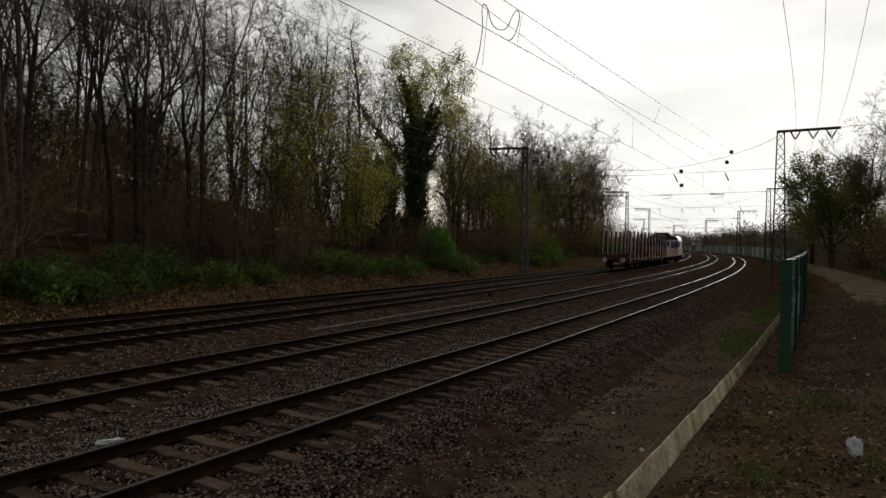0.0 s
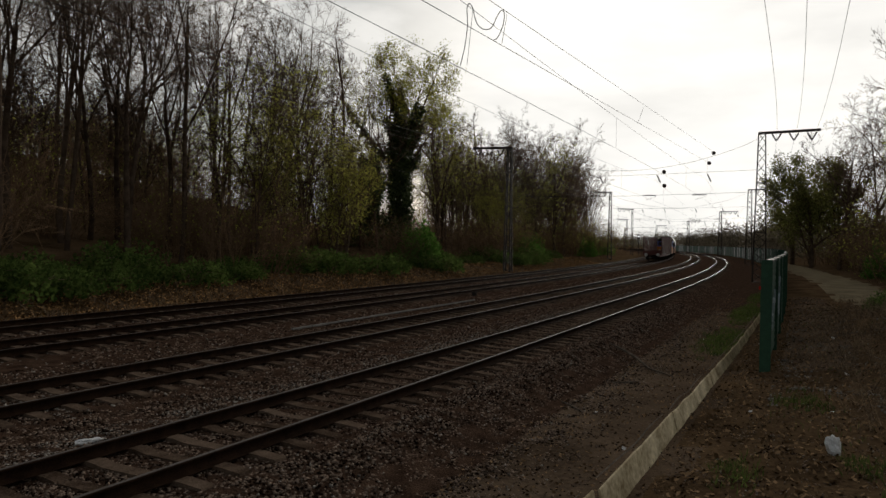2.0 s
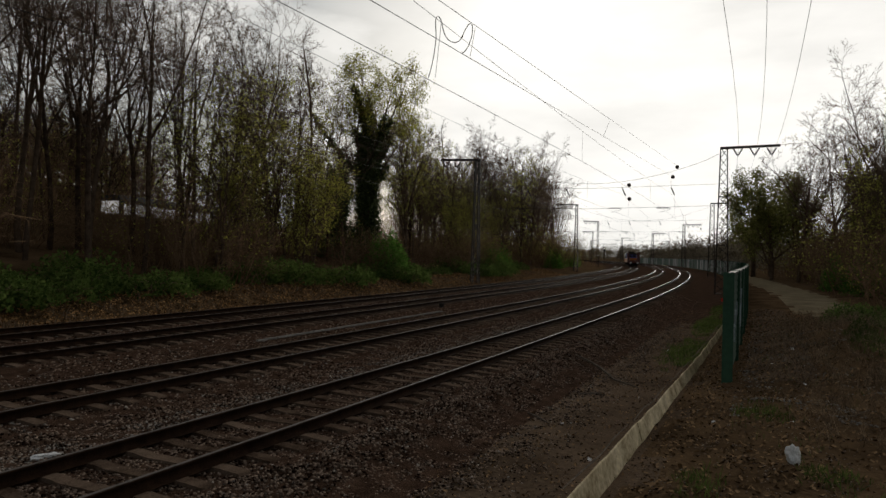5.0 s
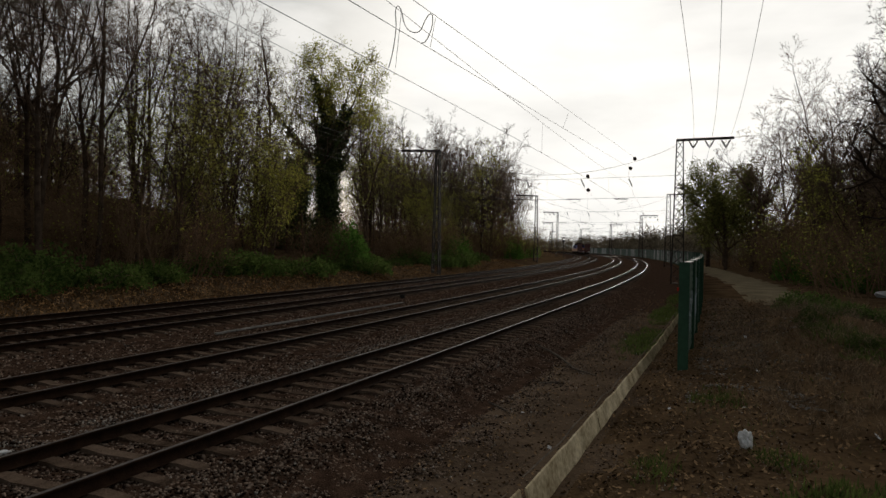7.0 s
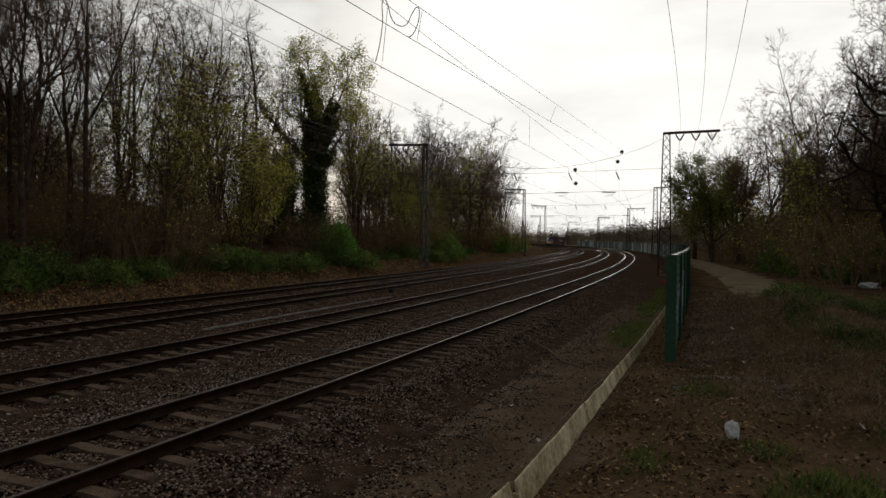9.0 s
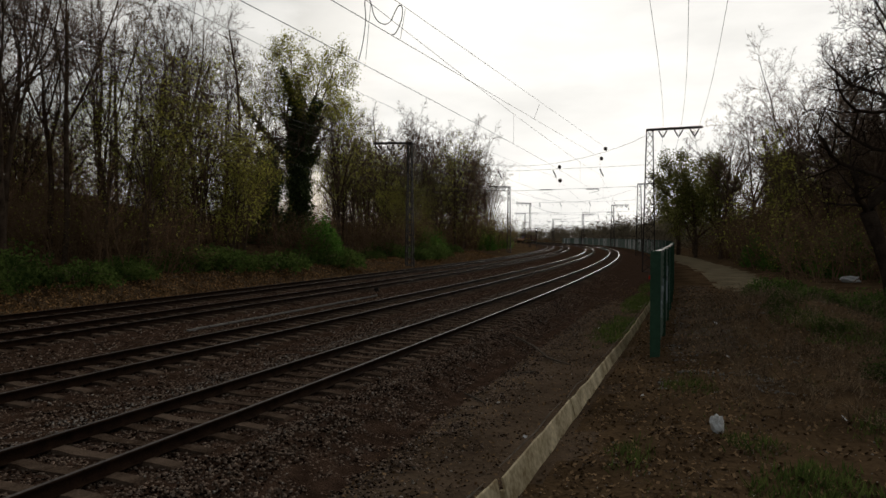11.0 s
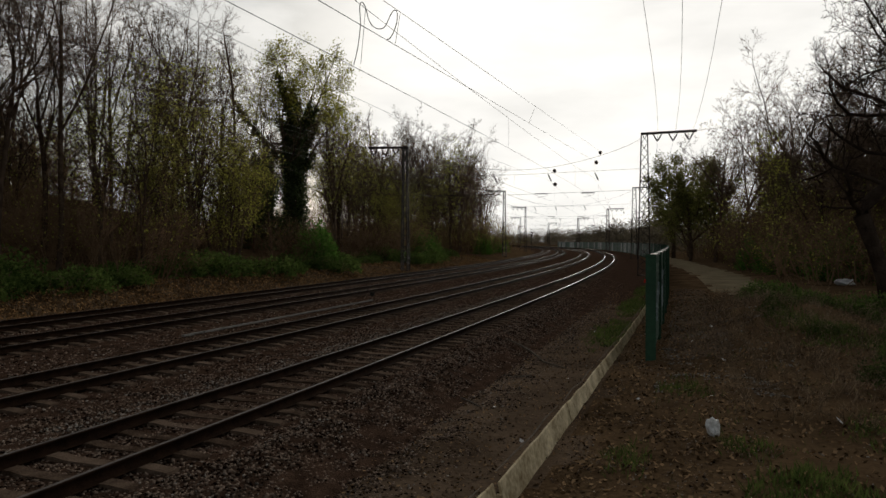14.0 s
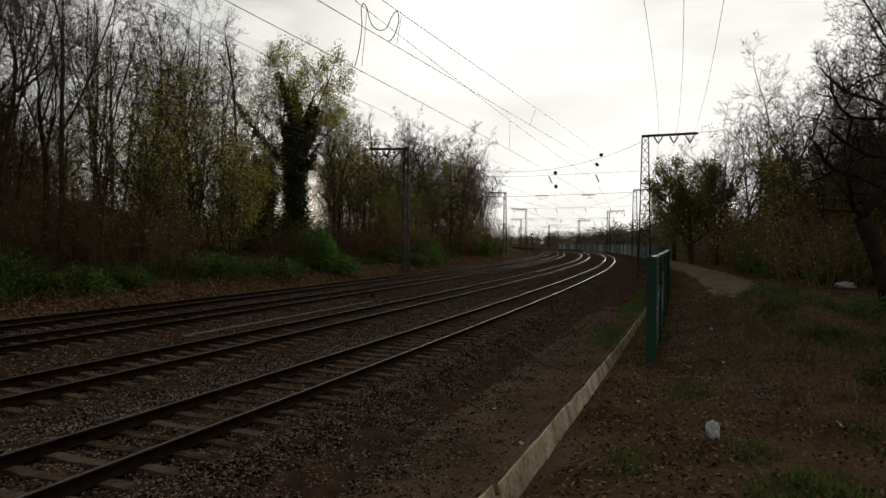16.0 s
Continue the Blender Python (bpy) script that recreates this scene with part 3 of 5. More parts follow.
# ---- noise wall along the line ----
def fence():
    e = thing("noise_wall", Matrix(), "green steel noise wall of posts and panels along the railway", "fence")
    s0, gap, u = 21.2, 4.0, 6.35
    post = bpy.data.meshes.new("post")
    b = Bag()
    b.box(0, -0.09, 1.3, 0.24, 0.018, 2.65).box(0, 0.09, 1.3, 0.24, 0.018, 2.65).box(0, 0, 1.3, 0.012, 0.15, 2.65)
    post.from_pydata(b.v, [], b.f)
    post.materials.append(M_GREEN)
    panels = {}
    for key, m in (("green", M_PANEL), ("dark", M_GREEN), ("pale", M_PALE)):
        b = Bag()
        for i in range(13):
            z = 0.12 + 0.185 * i
            b.put([(-0.04, 0.08, z), (0.04, 0.08, z), (0.055, 0.08, z + 0.05), (0.055, 0.08, z + 0.13), (0.04, 0.08, z + 0.18), (-0.04, 0.08, z + 0.18),
                   (-0.04, gap - 0.08, z), (0.04, gap - 0.08, z), (0.055, gap - 0.08, z + 0.05), (0.055, gap - 0.08, z + 0.13), (0.04, gap - 0.08, z + 0.18), (-0.04, gap - 0.08, z + 0.18)],
                  [(0, 1, 7, 6), (1, 2, 8, 7), (2, 3, 9, 8), (3, 4, 10, 9), (4, 5, 11, 10), (5, 0, 6, 11), (5, 4, 3, 2, 1, 0), (6, 7, 8, 9, 10, 11)])
        panels[key] = bpy.data.meshes.new("panel")
        panels[key].from_pydata(b.v, [], b.f)
        panels[key].materials.append(m)
    cap = bpy.data.meshes.new("cap")
    b = Bag().box(0, gap / 2, 2.58, 0.16, gap, 0.05)
    cap.from_pydata(b.v, [], b.f)
    cap.materials.append(M_CAP)
    rng = random.Random(9)
    for i in range(88):
        s = s0 + gap * i
        x, y, h = plan(s, u)
        m = pose(float(x), float(y), -0.12, 0, 0, -math.degrees(float(h)))
        for nm, d in (("post", post), ("panel", panels["green" if i < 10 else rng.choice(("green", "pale", "pale", "dark"))]), ("cap", cap)):
            ob = new(nm, d)
            ob.parent = e
            ob.matrix_basis = m
    # pale spray marks on the two nearest panels
    x, y, h = plan(s0, u)
    m = pose(float(x), float(y), -0.12, 0, 0, -math.degrees(float(h)))
    for k in range(9):
        y0 = rng.uniform(0.3, 6.8)
        z0 = rng.uniform(0.9, 1.9)
        pts = [m @ Vector((0.062, y0 + 0.1 * math.sin(j * 1.3 + k) + j * 0.05, z0 + 0.35 * math.cos(j * 0.8 + k * 2) * (j / 8))) for j in range(9)]
        Bag().tube(pts, 0.03, 4).ob("paint_mark", M_SPRAY, e)


fence()
x, y, h = plan(21.08, 6.27)
tagged(Bag().box(0, 0, 1.85, 0.035, 0.02, 0.08, pose(float(x) - 0.06, float(y), 0, 0, 0, -math.degrees(float(h)))).ob("marker_plate", mat("red_marker", (0.45, 0.02, 0.015), (0.6, 0.04, 0.03), 9, 0.5, bump=0)), "small red marker plate fixed on the wall's end post", "marker")


def low_board():
    """The low cream board on short stakes beside the cess."""
    e = thing("low_board_fence", Matrix(), "low weathered cream board edging on short stakes", "low fence")
    us = lambda s: np.interp(s, [9, 12, 20, 25, 37], [5.28, 5.3, 5.38, 5.47, 5.58]) - (0.07 if s < 10.6 else 0.0)
    edges = [8.2, 10.6, 15.0, 19.5, 24.0, 29.5, 36.5]
    rng = random.Random(3)
    for a, b in zip(edges, edges[1:]):
        v, f = [], []
        n = 9
        for i in range(n):
            s = a + 0.02 + (b - a - 0.04) * i / (n - 1)
            u = float(us(s)) + 0.006 * math.sin(i * 1.7 + a)
            x, y, h = plan(s, u)
            z = float(ground_z(s, u))
            lean = -0.08
            tall = float(np.interp(s, [10, 13, 18, 34], [0.38, 0.34, 0.27, 0.2])) + 0.005 * math.sin(i * 2.1 + a)
            for du, dz in ((0, 0.0), (0.03, 0.0), (0.03 + lean, tall - 0.012), (0.022 + lean, tall), (0.004 + lean, tall), (lean, tall - 0.012)):
                xx, yy, _ = plan(s, u + du)
                v.append((float(xx), float(yy), z + dz))
        for i in range(n - 1):
            for j in range(6):
                q = (j + 1) % 6
                f.append((i * 6 + j, i * 6 + q, i * 6 + 6 + q, i * 6 + 6 + j))
        f += [(5, 4, 3, 2, 1, 0), tuple((n - 1) * 6 + j for j in range(6))]
        mesh_ob("board", v, f, M_BOARD, e)
        Bag().box(0, 0, 0.06, 0.06, 0.06, 0.36, at(a, float(us(a)) - 0.06)).ob("stake", M_BOARD, e)
        # splintered upper lath on the track side
        pts = [line_pt(s, float(us(s)) - 0.15 - 0.04 * rng.random(), float(ground_z(s, float(us(s)))) + float(np.interp(s, [10, 13, 18, 34], [0.37, 0.33, 0.26, 0.19])) + 0.02 * rng.random()) for s in np.linspace(a + 0.3, b - 0.2, 5)]
        Bag().tube(pts, [0.008, 0.014, 0.012, 0.014, 0.006], 4).ob("lath", M_WOOD, e)


low_board()


# ---- vegetation ----
def tubes(p, r, sides):
    """Tapered tubes along polylines p[n, k, 3] with radii r[n, k], ending in a point: vertices and triangles."""
    n, k = r.shape
    t = np.empty_like(p)
    t[:, 1:-1] = p[:, 2:] - p[:, :-2]
    t[:, 0], t[:, -1] = p[:, 1] - p[:, 0], p[:, -1] - p[:, -2]
    t /= np.linalg.norm(t, axis=2, keepdims=True) + 1e-9
    a = np.cross(t, np.array([0.31, 0.87, 0.38]))
    a /= np.linalg.norm(a, axis=2, keepdims=True) + 1e-9
    b = np.cross(t, a)
    w = 6.28319 * np.arange(sides) / sides
    ring = a[:, :, None] * np.cos(w)[:, None] + b[:, :, None] * np.sin(w)[:, None]
    body = (p[:, :-1, None] + ring[:, :-1] * r[:, :-1, None, None]).reshape(n, -1, 3)
    v = np.concatenate([body, p[:, -1:]], 1)
    per = (k - 1) * sides + 1
    f = []
    for i in range(k - 2):
        for j in range(sides):
            q, o = (j + 1) % sides, i * sides
            f += [(o + j, o + q, o + sides + q), (o + j, o + sides + q, o + sides + j)]
    o = (k - 2) * sides
    f += [(o + j, o + (j + 1) % sides, per - 1) for j in range(sides)]
    f = np.array(f)[None] + per * np.arange(n)[:, None, None]
    return v.reshape(-1, 3), f.reshape(-1, 3)


class Growth:
    """The wood of one plant: limbs and twigs as arrays, and the twigs' tips."""

    def __init__(self, seed, thin):
        self.r, self.thin = np.random.RandomState(seed), thin
        self.big, self.small, self.tips, self.axes = [], [], None, []

    def grow(self, p, d, length, radius, habit, heavy):
        """habit rows: segments, wobble, rise, children, lowest child, child length, its fall, angle; the first `heavy` levels are limbs."""
        r = self.r
        p, d = np.atleast_2d(np.array(p, float)), np.atleast_2d(np.array(d, float))
        length, radius = np.broadcast_to(np.array(length, float), len(p)), np.broadcast_to(np.array(radius, float), len(p))
        for level, (segs, wob, rise, kids, lo, ratio, fall, angle) in enumerate(habit):
            n = len(p)
            d = d / np.linalg.norm(d, axis=1, keepdims=True)
            pts, dirs = [p], [d]
            for i in range(segs):
                d = d + r.normal(0, wob, (n, 3)) + np.array([0, 0, rise])
                d = d / np.linalg.norm(d, axis=1, keepdims=True)
                pts.append(pts[-1] + d * (length / segs)[:, None])
                dirs.append(d)
            pts, dirs = np.stack(pts, 1), np.stack(dirs, 1)
            end = 0.5 if level == 0 and len(habit) > 3 else 0.25
            rad = np.maximum(radius[:, None] * (1 - (1 - end) * np.linspace(0, 1, segs + 1)), self.thin * 0.7)
            (self.big if level < heavy else self.small).append((pts, rad, 7 if level == 0 else 5 if level < heavy else 3))
            if level < 2:
                self.axes.append((pts, rad))
            if not kids:
                self.tips = pts[:, -1] if self.tips is None else np.concatenate([self.tips, pts[:, -1]])
                return self
            m = n * kids
            own = np.repeat(np.arange(n), kids)
            t = lo + (1 - lo) * (np.tile(np.arange(kids), n) + r.rand(m)) / kids
            i = np.minimum((t * segs).astype(int), segs - 1)
            w = (t * segs - i)[:, None]
            p = pts[own, i] * (1 - w) + pts[own, i + 1] * w
            ax = dirs[own, i + 1]
            side = np.cross(ax, np.array([0.36, 0.48, 0.8]))
            side /= np.linalg.norm(side, axis=1, keepdims=True) + 1e-9
            turn = (np.tile(np.arange(kids), n) * 2.4 + np.repeat(r.uniform(0, 6.28, n), kids) + r.normal(0, 0.35, m))[:, None]
            side = side * np.cos(turn) + np.cross(ax, side) * np.sin(turn)
            a = np.radians(angle * r.uniform(0.55, 1.35, m))[:, None]
            d = ax * np.cos(a) + side * np.sin(a)
            radius = np.maximum((rad[own, i] * (1 - w[:, 0]) + rad[own, i + 1] * w[:, 0]) * (0.58 if level == 0 else 0.56), self.thin)
            length = length[own] * ratio * (1 - fall * (t - lo) / (1 - lo)) * r.uniform(0.65, 1.25, m)
        return self

    def mesh(self, which):
        v, f, k = [], [], 0
        for pts, rad, sides in which:
            a, b = tubes(pts, rad, sides)
            v.append(a)
            f.append(b + k)
            k += len(a)
        return np.concatenate(v), np.concatenate(f)


def leaf_quads(points, per, spread, size, seed):
    r = np.random.RandomState(seed)
    c = np.repeat(np.array([tuple(p) for p in points]), per, axis=0)
    n = len(c)
    c = c + r.normal(size=(n, 3)) * spread
    q = np.linalg.qr(r.normal(size=(n, 3, 3)))[0]
    sz = size * r.uniform(0.6, 1.3, (n, 1))
    a, b = q[:, 0] * sz, q[:, 1] * sz * 0.6
    v = np.stack([c - a, c + b, c + a, c - b], 1).reshape(-1, 3)
    f = np.arange(n * 4).reshape(n, 4)
    return v, f


# forked forest tree, slender one, broad one, pole, far ones, brush
TALL = ((7, 0.05, 0.02, 5, 0.5, 0.95, 0.1, 27), (7, 0.12, 0.055, 8, 0.1, 0.46, 0.5, 44), (4, 0.17, 0.05, 6, 0.12, 0.50, 0.4, 46), (3, 0.18, 0.04, 5, 0.15, 0.55, 0.4, 44), (2, 0.2, 0.03, 3, 0.25, 0.65, 0.3, 40), (1, 0.2, 0.02, 0, 0, 0, 0, 0))
SLIM = ((8, 0.05, 0.02, 4, 0.5, 0.75, 0.2, 20), (7, 0.11, 0.06, 8, 0.1, 0.42, 0.5, 42), (4, 0.17, 0.06, 6, 0.12, 0.50, 0.4, 44), (3, 0.18, 0.04, 5, 0.15, 0.55, 0.4, 44), (2, 0.2, 0.03, 3, 0.25, 0.65, 0.3, 40), (1, 0.2, 0.02, 0, 0, 0, 0, 0))
WIDE = ((6, 0.07, 0.02, 6, 0.4, 1.0, 0.1, 36), (7, 0.13, 0.05, 8, 0.12, 0.45, 0.5, 46), (4, 0.19, 0.04, 6, 0.15, 0.50, 0.4, 46), (3, 0.2, 0.03, 5, 0.15, 0.55, 0.4, 46), (2, 0.22, 0.02, 3, 0.25, 0.65, 0.3, 42), (1, 0.2, 0.02, 0, 0, 0, 0, 0))
BUSHY = ((6, 0.06, 0.02, 9, 0.15, 0.8, 0.35, 34), (5, 0.12, 0.05, 7, 0.12, 0.45, 0.4, 44), (3, 0.18, 0.03, 6, 0.15, 0.52, 0.4, 46), (2, 0.2, 0.02, 5, 0.2, 0.6, 0.3, 44), (1, 0.2, 0.02, 0, 0, 0, 0, 0))
POLE = ((8, 0.05, 0.03, 14, 0.3, 0.2, 0.4, 44), (3, 0.15, 0.06, 6, 0.2, 0.5, 0.4, 44), (2, 0.2, 0.04, 4, 0.2, 0.6, 0.3, 42), (1, 0.2, 0.02, 0, 0, 0, 0, 0))
FAR = ((6, 0.05, 0.03, 7, 0.12, 1.0, 0.25, 27), (6, 0.1, 0.05, 9, 0.08, 0.38, 0.5, 44), (3, 0.17, 0.05, 7, 0.12, 0.55, 0.4, 46), (2, 0.2, 0.03, 6, 0.15, 0.65, 0.3, 44), (1, 0.2, 0.02, 0, 0, 0, 0, 0))
HAZE = ((4, 0.06, 0.03, 9, 0.08, 0.6, 0.3, 36), (3, 0.14, 0.05, 9, 0.15, 0.45, 0.4, 46), (2, 0.2, 0.03, 8, 0.2, 0.6, 0.3, 46), (1, 0.2, 0.02, 0, 0, 0, 0, 0))
BRUSH = ((4, 0.16, -0.02, 6, 0.2, 0.45, 0.3, 44), (2, 0.22, 0.0, 5, 0.15, 0.6, 0.3, 48), (1, 0.2, 0.0, 0, 0, 0, 0, 0))


def make_tree(name, seed, height, radius, habit, stem, label, bark, leaves=None, ivy=None, lean=(0, 0), thin=0.012):
    """A bare or budding tree at the origin: trunk forking into limbs (stem: the trunk's share of the height), crown of twigs, leaves or ivy where it has them."""
    g = Growth(seed, thin).grow((0, 0, -0.3), (lean[0], lean[1], 1), height * stem, radius, habit, 3)
    fit = height / g.tips[:, 2].max()
    e = thing(name, Matrix(), label, "tree", "trees beside the line")
    v, f = g.mesh(g.big)
    quads_ob("trunk", v * (1, 1, fit), f, bark, e)
    v, f = g.mesh(g.small)
    quads_ob("crown", v * (1, 1, fit), f, M_TWIG, e)
    if leaves:
        m, per, spread, size, share, above = leaves
        r = np.random.RandomState(seed + 5)
        tips = g.tips * (1, 1, fit)
        tips = tips[(r.rand(len(tips)) < share) & (tips[:, 2] > above * height)]
        v, f = leaf_quads(tips, per, spread, size, seed)
        quads_ob("leaves", v, f, m, e)
    if ivy:
        count, upto, thick = ivy
        r = np.random.RandomState(seed + 1)
        pts, rad = g.axes[0][0][0] * (1, 1, fit), g.axes[0][1][0]
        spots = []
        w = r.rand(count) ** 0.9 * (len(pts) - 1.001)
        spots.append((w, pts, rad, thick, 1.0))
        for limb, lrad in zip(g.axes[1][0], g.axes[1][1]):
            spots.append((r.rand(count // 7) ** 1.6 * (len(limb) - 1.001) * r.uniform(0.35, 0.75), limb * (1, 1, fit), lrad, thick * 0.42, 0.8))
        cloud = []
        for w, line, lr, fat, keep in spots:
            i = w.astype(int)
            q = (w - i)[:, None]
            c = line[i] * (1 - q) + line[i + 1] * q
            a = r.uniform(0, 6.28, len(c))
            lump = 0.62 + 0.38 * np.sin(c[:, 2] * 1.1 + 2.0 * np.sin(a + 0.3 * c[:, 2])) * np.cos(a * 1.5 + c[:, 2] * 0.7)
            reach = lr[i] + fat * (0.2 + 0.8 * r.rand(len(c))) * lump * (1 - 0.55 * (c[:, 2] / height))
            c = c + np.stack([np.cos(a) * reach, np.sin(a) * reach, r.normal(0, 0.25, len(c))], -1)
            cloud.append(c[c[:, 2] < upto])
        v, f = leaf_quads(np.concatenate(cloud), 2, 0.14, 0.15, seed)
        quads_ob("ivy", v, f, M_IVY, e)
    return e


def put(e, s, u, size, turn, label=""):
    m = at(s, u, 0, turn)
    ob = copy_thing(e, m)
    ob.scale = (size, size, size)
    if label:
        tagged(ob, label)
    return ob


def first(e, s, u, size, turn):
    e.matrix_basis = at(s, u, 0, turn)
    e.scale = (size, size, size)


def far_woods():
    """Distant leafless wood beyond the wall and across the end of the curve, as one mass of twiggy crowns."""
    r = np.random.RandomState(77)
    s = np.concatenate([r.uniform(150, 480, 420), r.uniform(480, 760, 700), r.uniform(250, 480, 170), r.uniform(480, 760, 300)])
    u = np.concatenate([9.5 + 45 * r.rand(420) ** 1.4, r.uniform(-190, 70, 700), -r.uniform(38, 120, 170), -r.uniform(190, 420, 300)])
    tall = np.concatenate([r.uniform(6.5, 11.5, 420), r.uniform(6, 11, 700), r.uniform(6, 10, 170), r.uniform(7, 12, 300)])
    x, y, h = plan(s, u)
    n, per = len(s), 100
    q = r.normal(size=(n, per, 3))
    q /= np.linalg.norm(q, axis=2, keepdims=True)
    rad = r.rand(n, per, 1) ** 0.45
    c = q * rad * np.stack([0.34 * tall, 0.34 * tall, 0.5 * tall], -1)[:, None] + np.stack([x, y, 0.52 * tall], -1)[:, None]
    c = c.reshape(-1, 3)
    m = len(c)
    a = np.linalg.qr(r.normal(size=(m, 3, 3)))[0]
    sz = r.uniform(0.4, 1.05, (m, 1))
    e, f = a[:, 0] * sz * 1.0, a[:, 1] * sz * 0.14
    v = np.stack([c - e, c + f, c + e, c - f], 1).reshape(-1, 3)
    ob = quads_ob("far_wood", v, np.arange(m * 4).reshape(m, 4), M_HAZYWOOD)
    tagged(ob, "distant leafless grey-brown wood behind the railway, its colour paled for haze", "wood", kind="stuff")


def woods():
    rng = random.Random(21)
    bare = "tall bare forest tree with dark fine twigs"
    bud = "slender forest tree with sparse yellow-green young leaves"
    dist = "bare tree in the distant wood"
    kinds = [make_tree("bare_tree", 11, 23.5, 0.2, TALL, 0.5, bare, M_BARK), make_tree("bare_tree", 12, 25, 0.22, TALL, 0.52, bare, M_BARK),
             make_tree("bare_tree", 13, 23, 0.16, SLIM, 0.6, bare, M_BARK), make_tree("bare_tree", 14, 24, 0.17, SLIM, 0.55, bare, M_BARK, lean=(0.05, 0.02)),
             make_tree("budding_tree", 15, 15, 0.15, BUSHY, 0.62, bud, M_BARK, (M_BUD, 2, 0.22, 0.075, 0.6, 0.0)),
             make_tree("budding_tree", 16, 10.5, 0.11, BUSHY, 0.55, bud, M_BARK, (M_BUD, 2, 0.22, 0.075, 0.8, 0.0)),
             make_tree("birch_tree", 17, 18, 0.11, POLE, 0.98, "slim birch with a pale peeling trunk", M_BIRCH),
             make_tree("bare_tree", 18, 18, 0.12, POLE, 0.98, "thin straight bare forest tree", M_BARK), make_tree("bare_tree", 19, 16, 0.10, POLE, 0.98, "thin straight bare forest tree", M_BARK, lean=(0.06, 0))]
    far = [make_tree("bare_tree", 31, 20.5, 0.18, FAR, 0.5, dist, M_BARK, thin=0.015), make_tree("bare_tree", 32, 19.5, 0.18, FAR, 0.45, dist, M_BARK, thin=0.015),
           make_tree("budding_tree", 33, 17, 0.2, FAR, 0.45, "distant tree with first yellow-green leaves", M_BARK, (M_BUD, 1, 0.25, 0.12, 0.7, 0.0), thin=0.015)]
    haze = []
    for seed, high in ((35, 19), (36, 17)):
        g = Growth(seed, 0.045).grow((0, 0, -0.3), (0, 0, 1), high * 0.7, 0.22, HAZE, 2)
        v, f = g.mesh(g.big + g.small)
        haze.append((v * (1, 1, high / g.tips[:, 2].max()), f))
    used = set()
    massed = []

    def mass(i, s, u, size):
        massed.append((i, at(s, u, 0, rng.uniform(0, 360)) @ Matrix.Diagonal((size, size, size, 1))))

    def plant(i, s, u, size, group=kinds):
        e = group[i]
        if e.name not in used:
            used.add(e.name)
            first(e, s, u, size, rng.uniform(0, 360))
        else:
            put(e, s, u, size, rng.uniform(0, 360))

    def spread(count, s0, s1, u0, u1, gap):
        spots, tries = [], 0
        while len(spots) < count and tries < 9000:
            tries += 1
            s, u = rng.uniform(s0, s1), rng.uniform(u0, u1)
            x, y, _ = plan(s, u)
            if u > -31.5 and s > 35 and u < -20 and -0.27 < x / y < -0.12 and s < 74:
                continue
            if -47 < u < -43 and s < 96:
                continue
            if all((s - a) ** 2 + (u - b) ** 2 > gap ** 2 for a, b in spots) and math.hypot(s - 74, u + 32) > 3.5:
                spots.append((s, u))
        return spots

    for s, u in spread(4, 6, 52, -60, -33, 4):
        plant(rng.choice((0, 1, 3)), s, u, rng.uniform(0.95, 1.15))
    for s, u in spread(4, 10, 42, -46, -27, 3):
        plant(rng.choice((0, 1, 2, 3)), s, u, rng.uniform(0.95, 1.15))
    # near wood on the left bank: tall trees behind, slender and budding ones at its edge
    for s, u in spread(38, -6, 104, -62, -31, 3.6):
        plant(rng.choice((0, 1, 2, 3, 3, 2)), s, u, rng.uniform(0.9, 1.12) * (1.0 if s < 62 else 0.86))
    for s, u in spread(24, 0, 122, -32, -25.5, 2.6):
        plant(rng.choice((2, 3, 3, 2, 0, 1)) if s < 48 else rng.choice((4, 4, 5, 2)), s, u, rng.uniform(0.85, 1.1) * (1.0 if s < 62 else 0.9))
    for s, u in spread(13, 40, 70, -30, -24.5, 2.0):
        plant(rng.choice((4, 5, 5)), s, u, rng.uniform(0.8, 1.0))
    for s, u in spread(26, -4, 120, -58, -26, 1.6):
        plant(rng.choice((7, 8, 7, 8, 7, 8, 6)), s, u, rng.uniform(0.85, 1.2))
    for s, u in ((58, -36), (53, -40), (29, -34), (63, -38), (34, -36), (37, -37)):
        plant(rng.choice((0, 1, 0, 3)), s, u, rng.uniform(1.0, 1.12))
    # farther along the left bank
    for s, u in spread(74, 118, 190, -62, -24.5, 2.6):
        x, y, _ = plan(s, u)
        if (x + 1.6) / y > 0.066:
            continue
        plant(rng.choice((0, 0, 1, 1, 2)), s, u, rng.uniform(0.98, 1.16), far)
    # right-hand wood
    for s, u in spread(34, 60, 150, 14, 46, 3):
        plant(rng.choice((0, 1, 1, 0, 2)), s, u, rng.uniform(0.6, 0.85), far)
    for s, u in spread(16, 56, 96, 21, 42, 3.2):
        plant(rng.choice((0, 1)), s, u, rng.uniform(0.85, 1.08), far)
    for s, u in spread(46, 44, 110, 25, 60, 3):
        mass(rng.choice((0, 1)), s, u, rng.uniform(0.75, 0.95))
    for s, u in ((104, 28), (112, 24), (120, 27), (128, 23), (116, 32), (98, 31), (136, 27), (108, 36)):
        plant(rng.choice((0, 1)), s, u, rng.uniform(0.9, 1.1), far)
    # the wood on the hill behind
    for s, u in spread(130, -25, 78, -92, -48, 2.6):
        mass(rng.choice((0, 1)), s, u, rng.uniform(0.5, 0.75))
    # wood across the end of the curve
    far_woods()
    v, f, k = [], [], 0
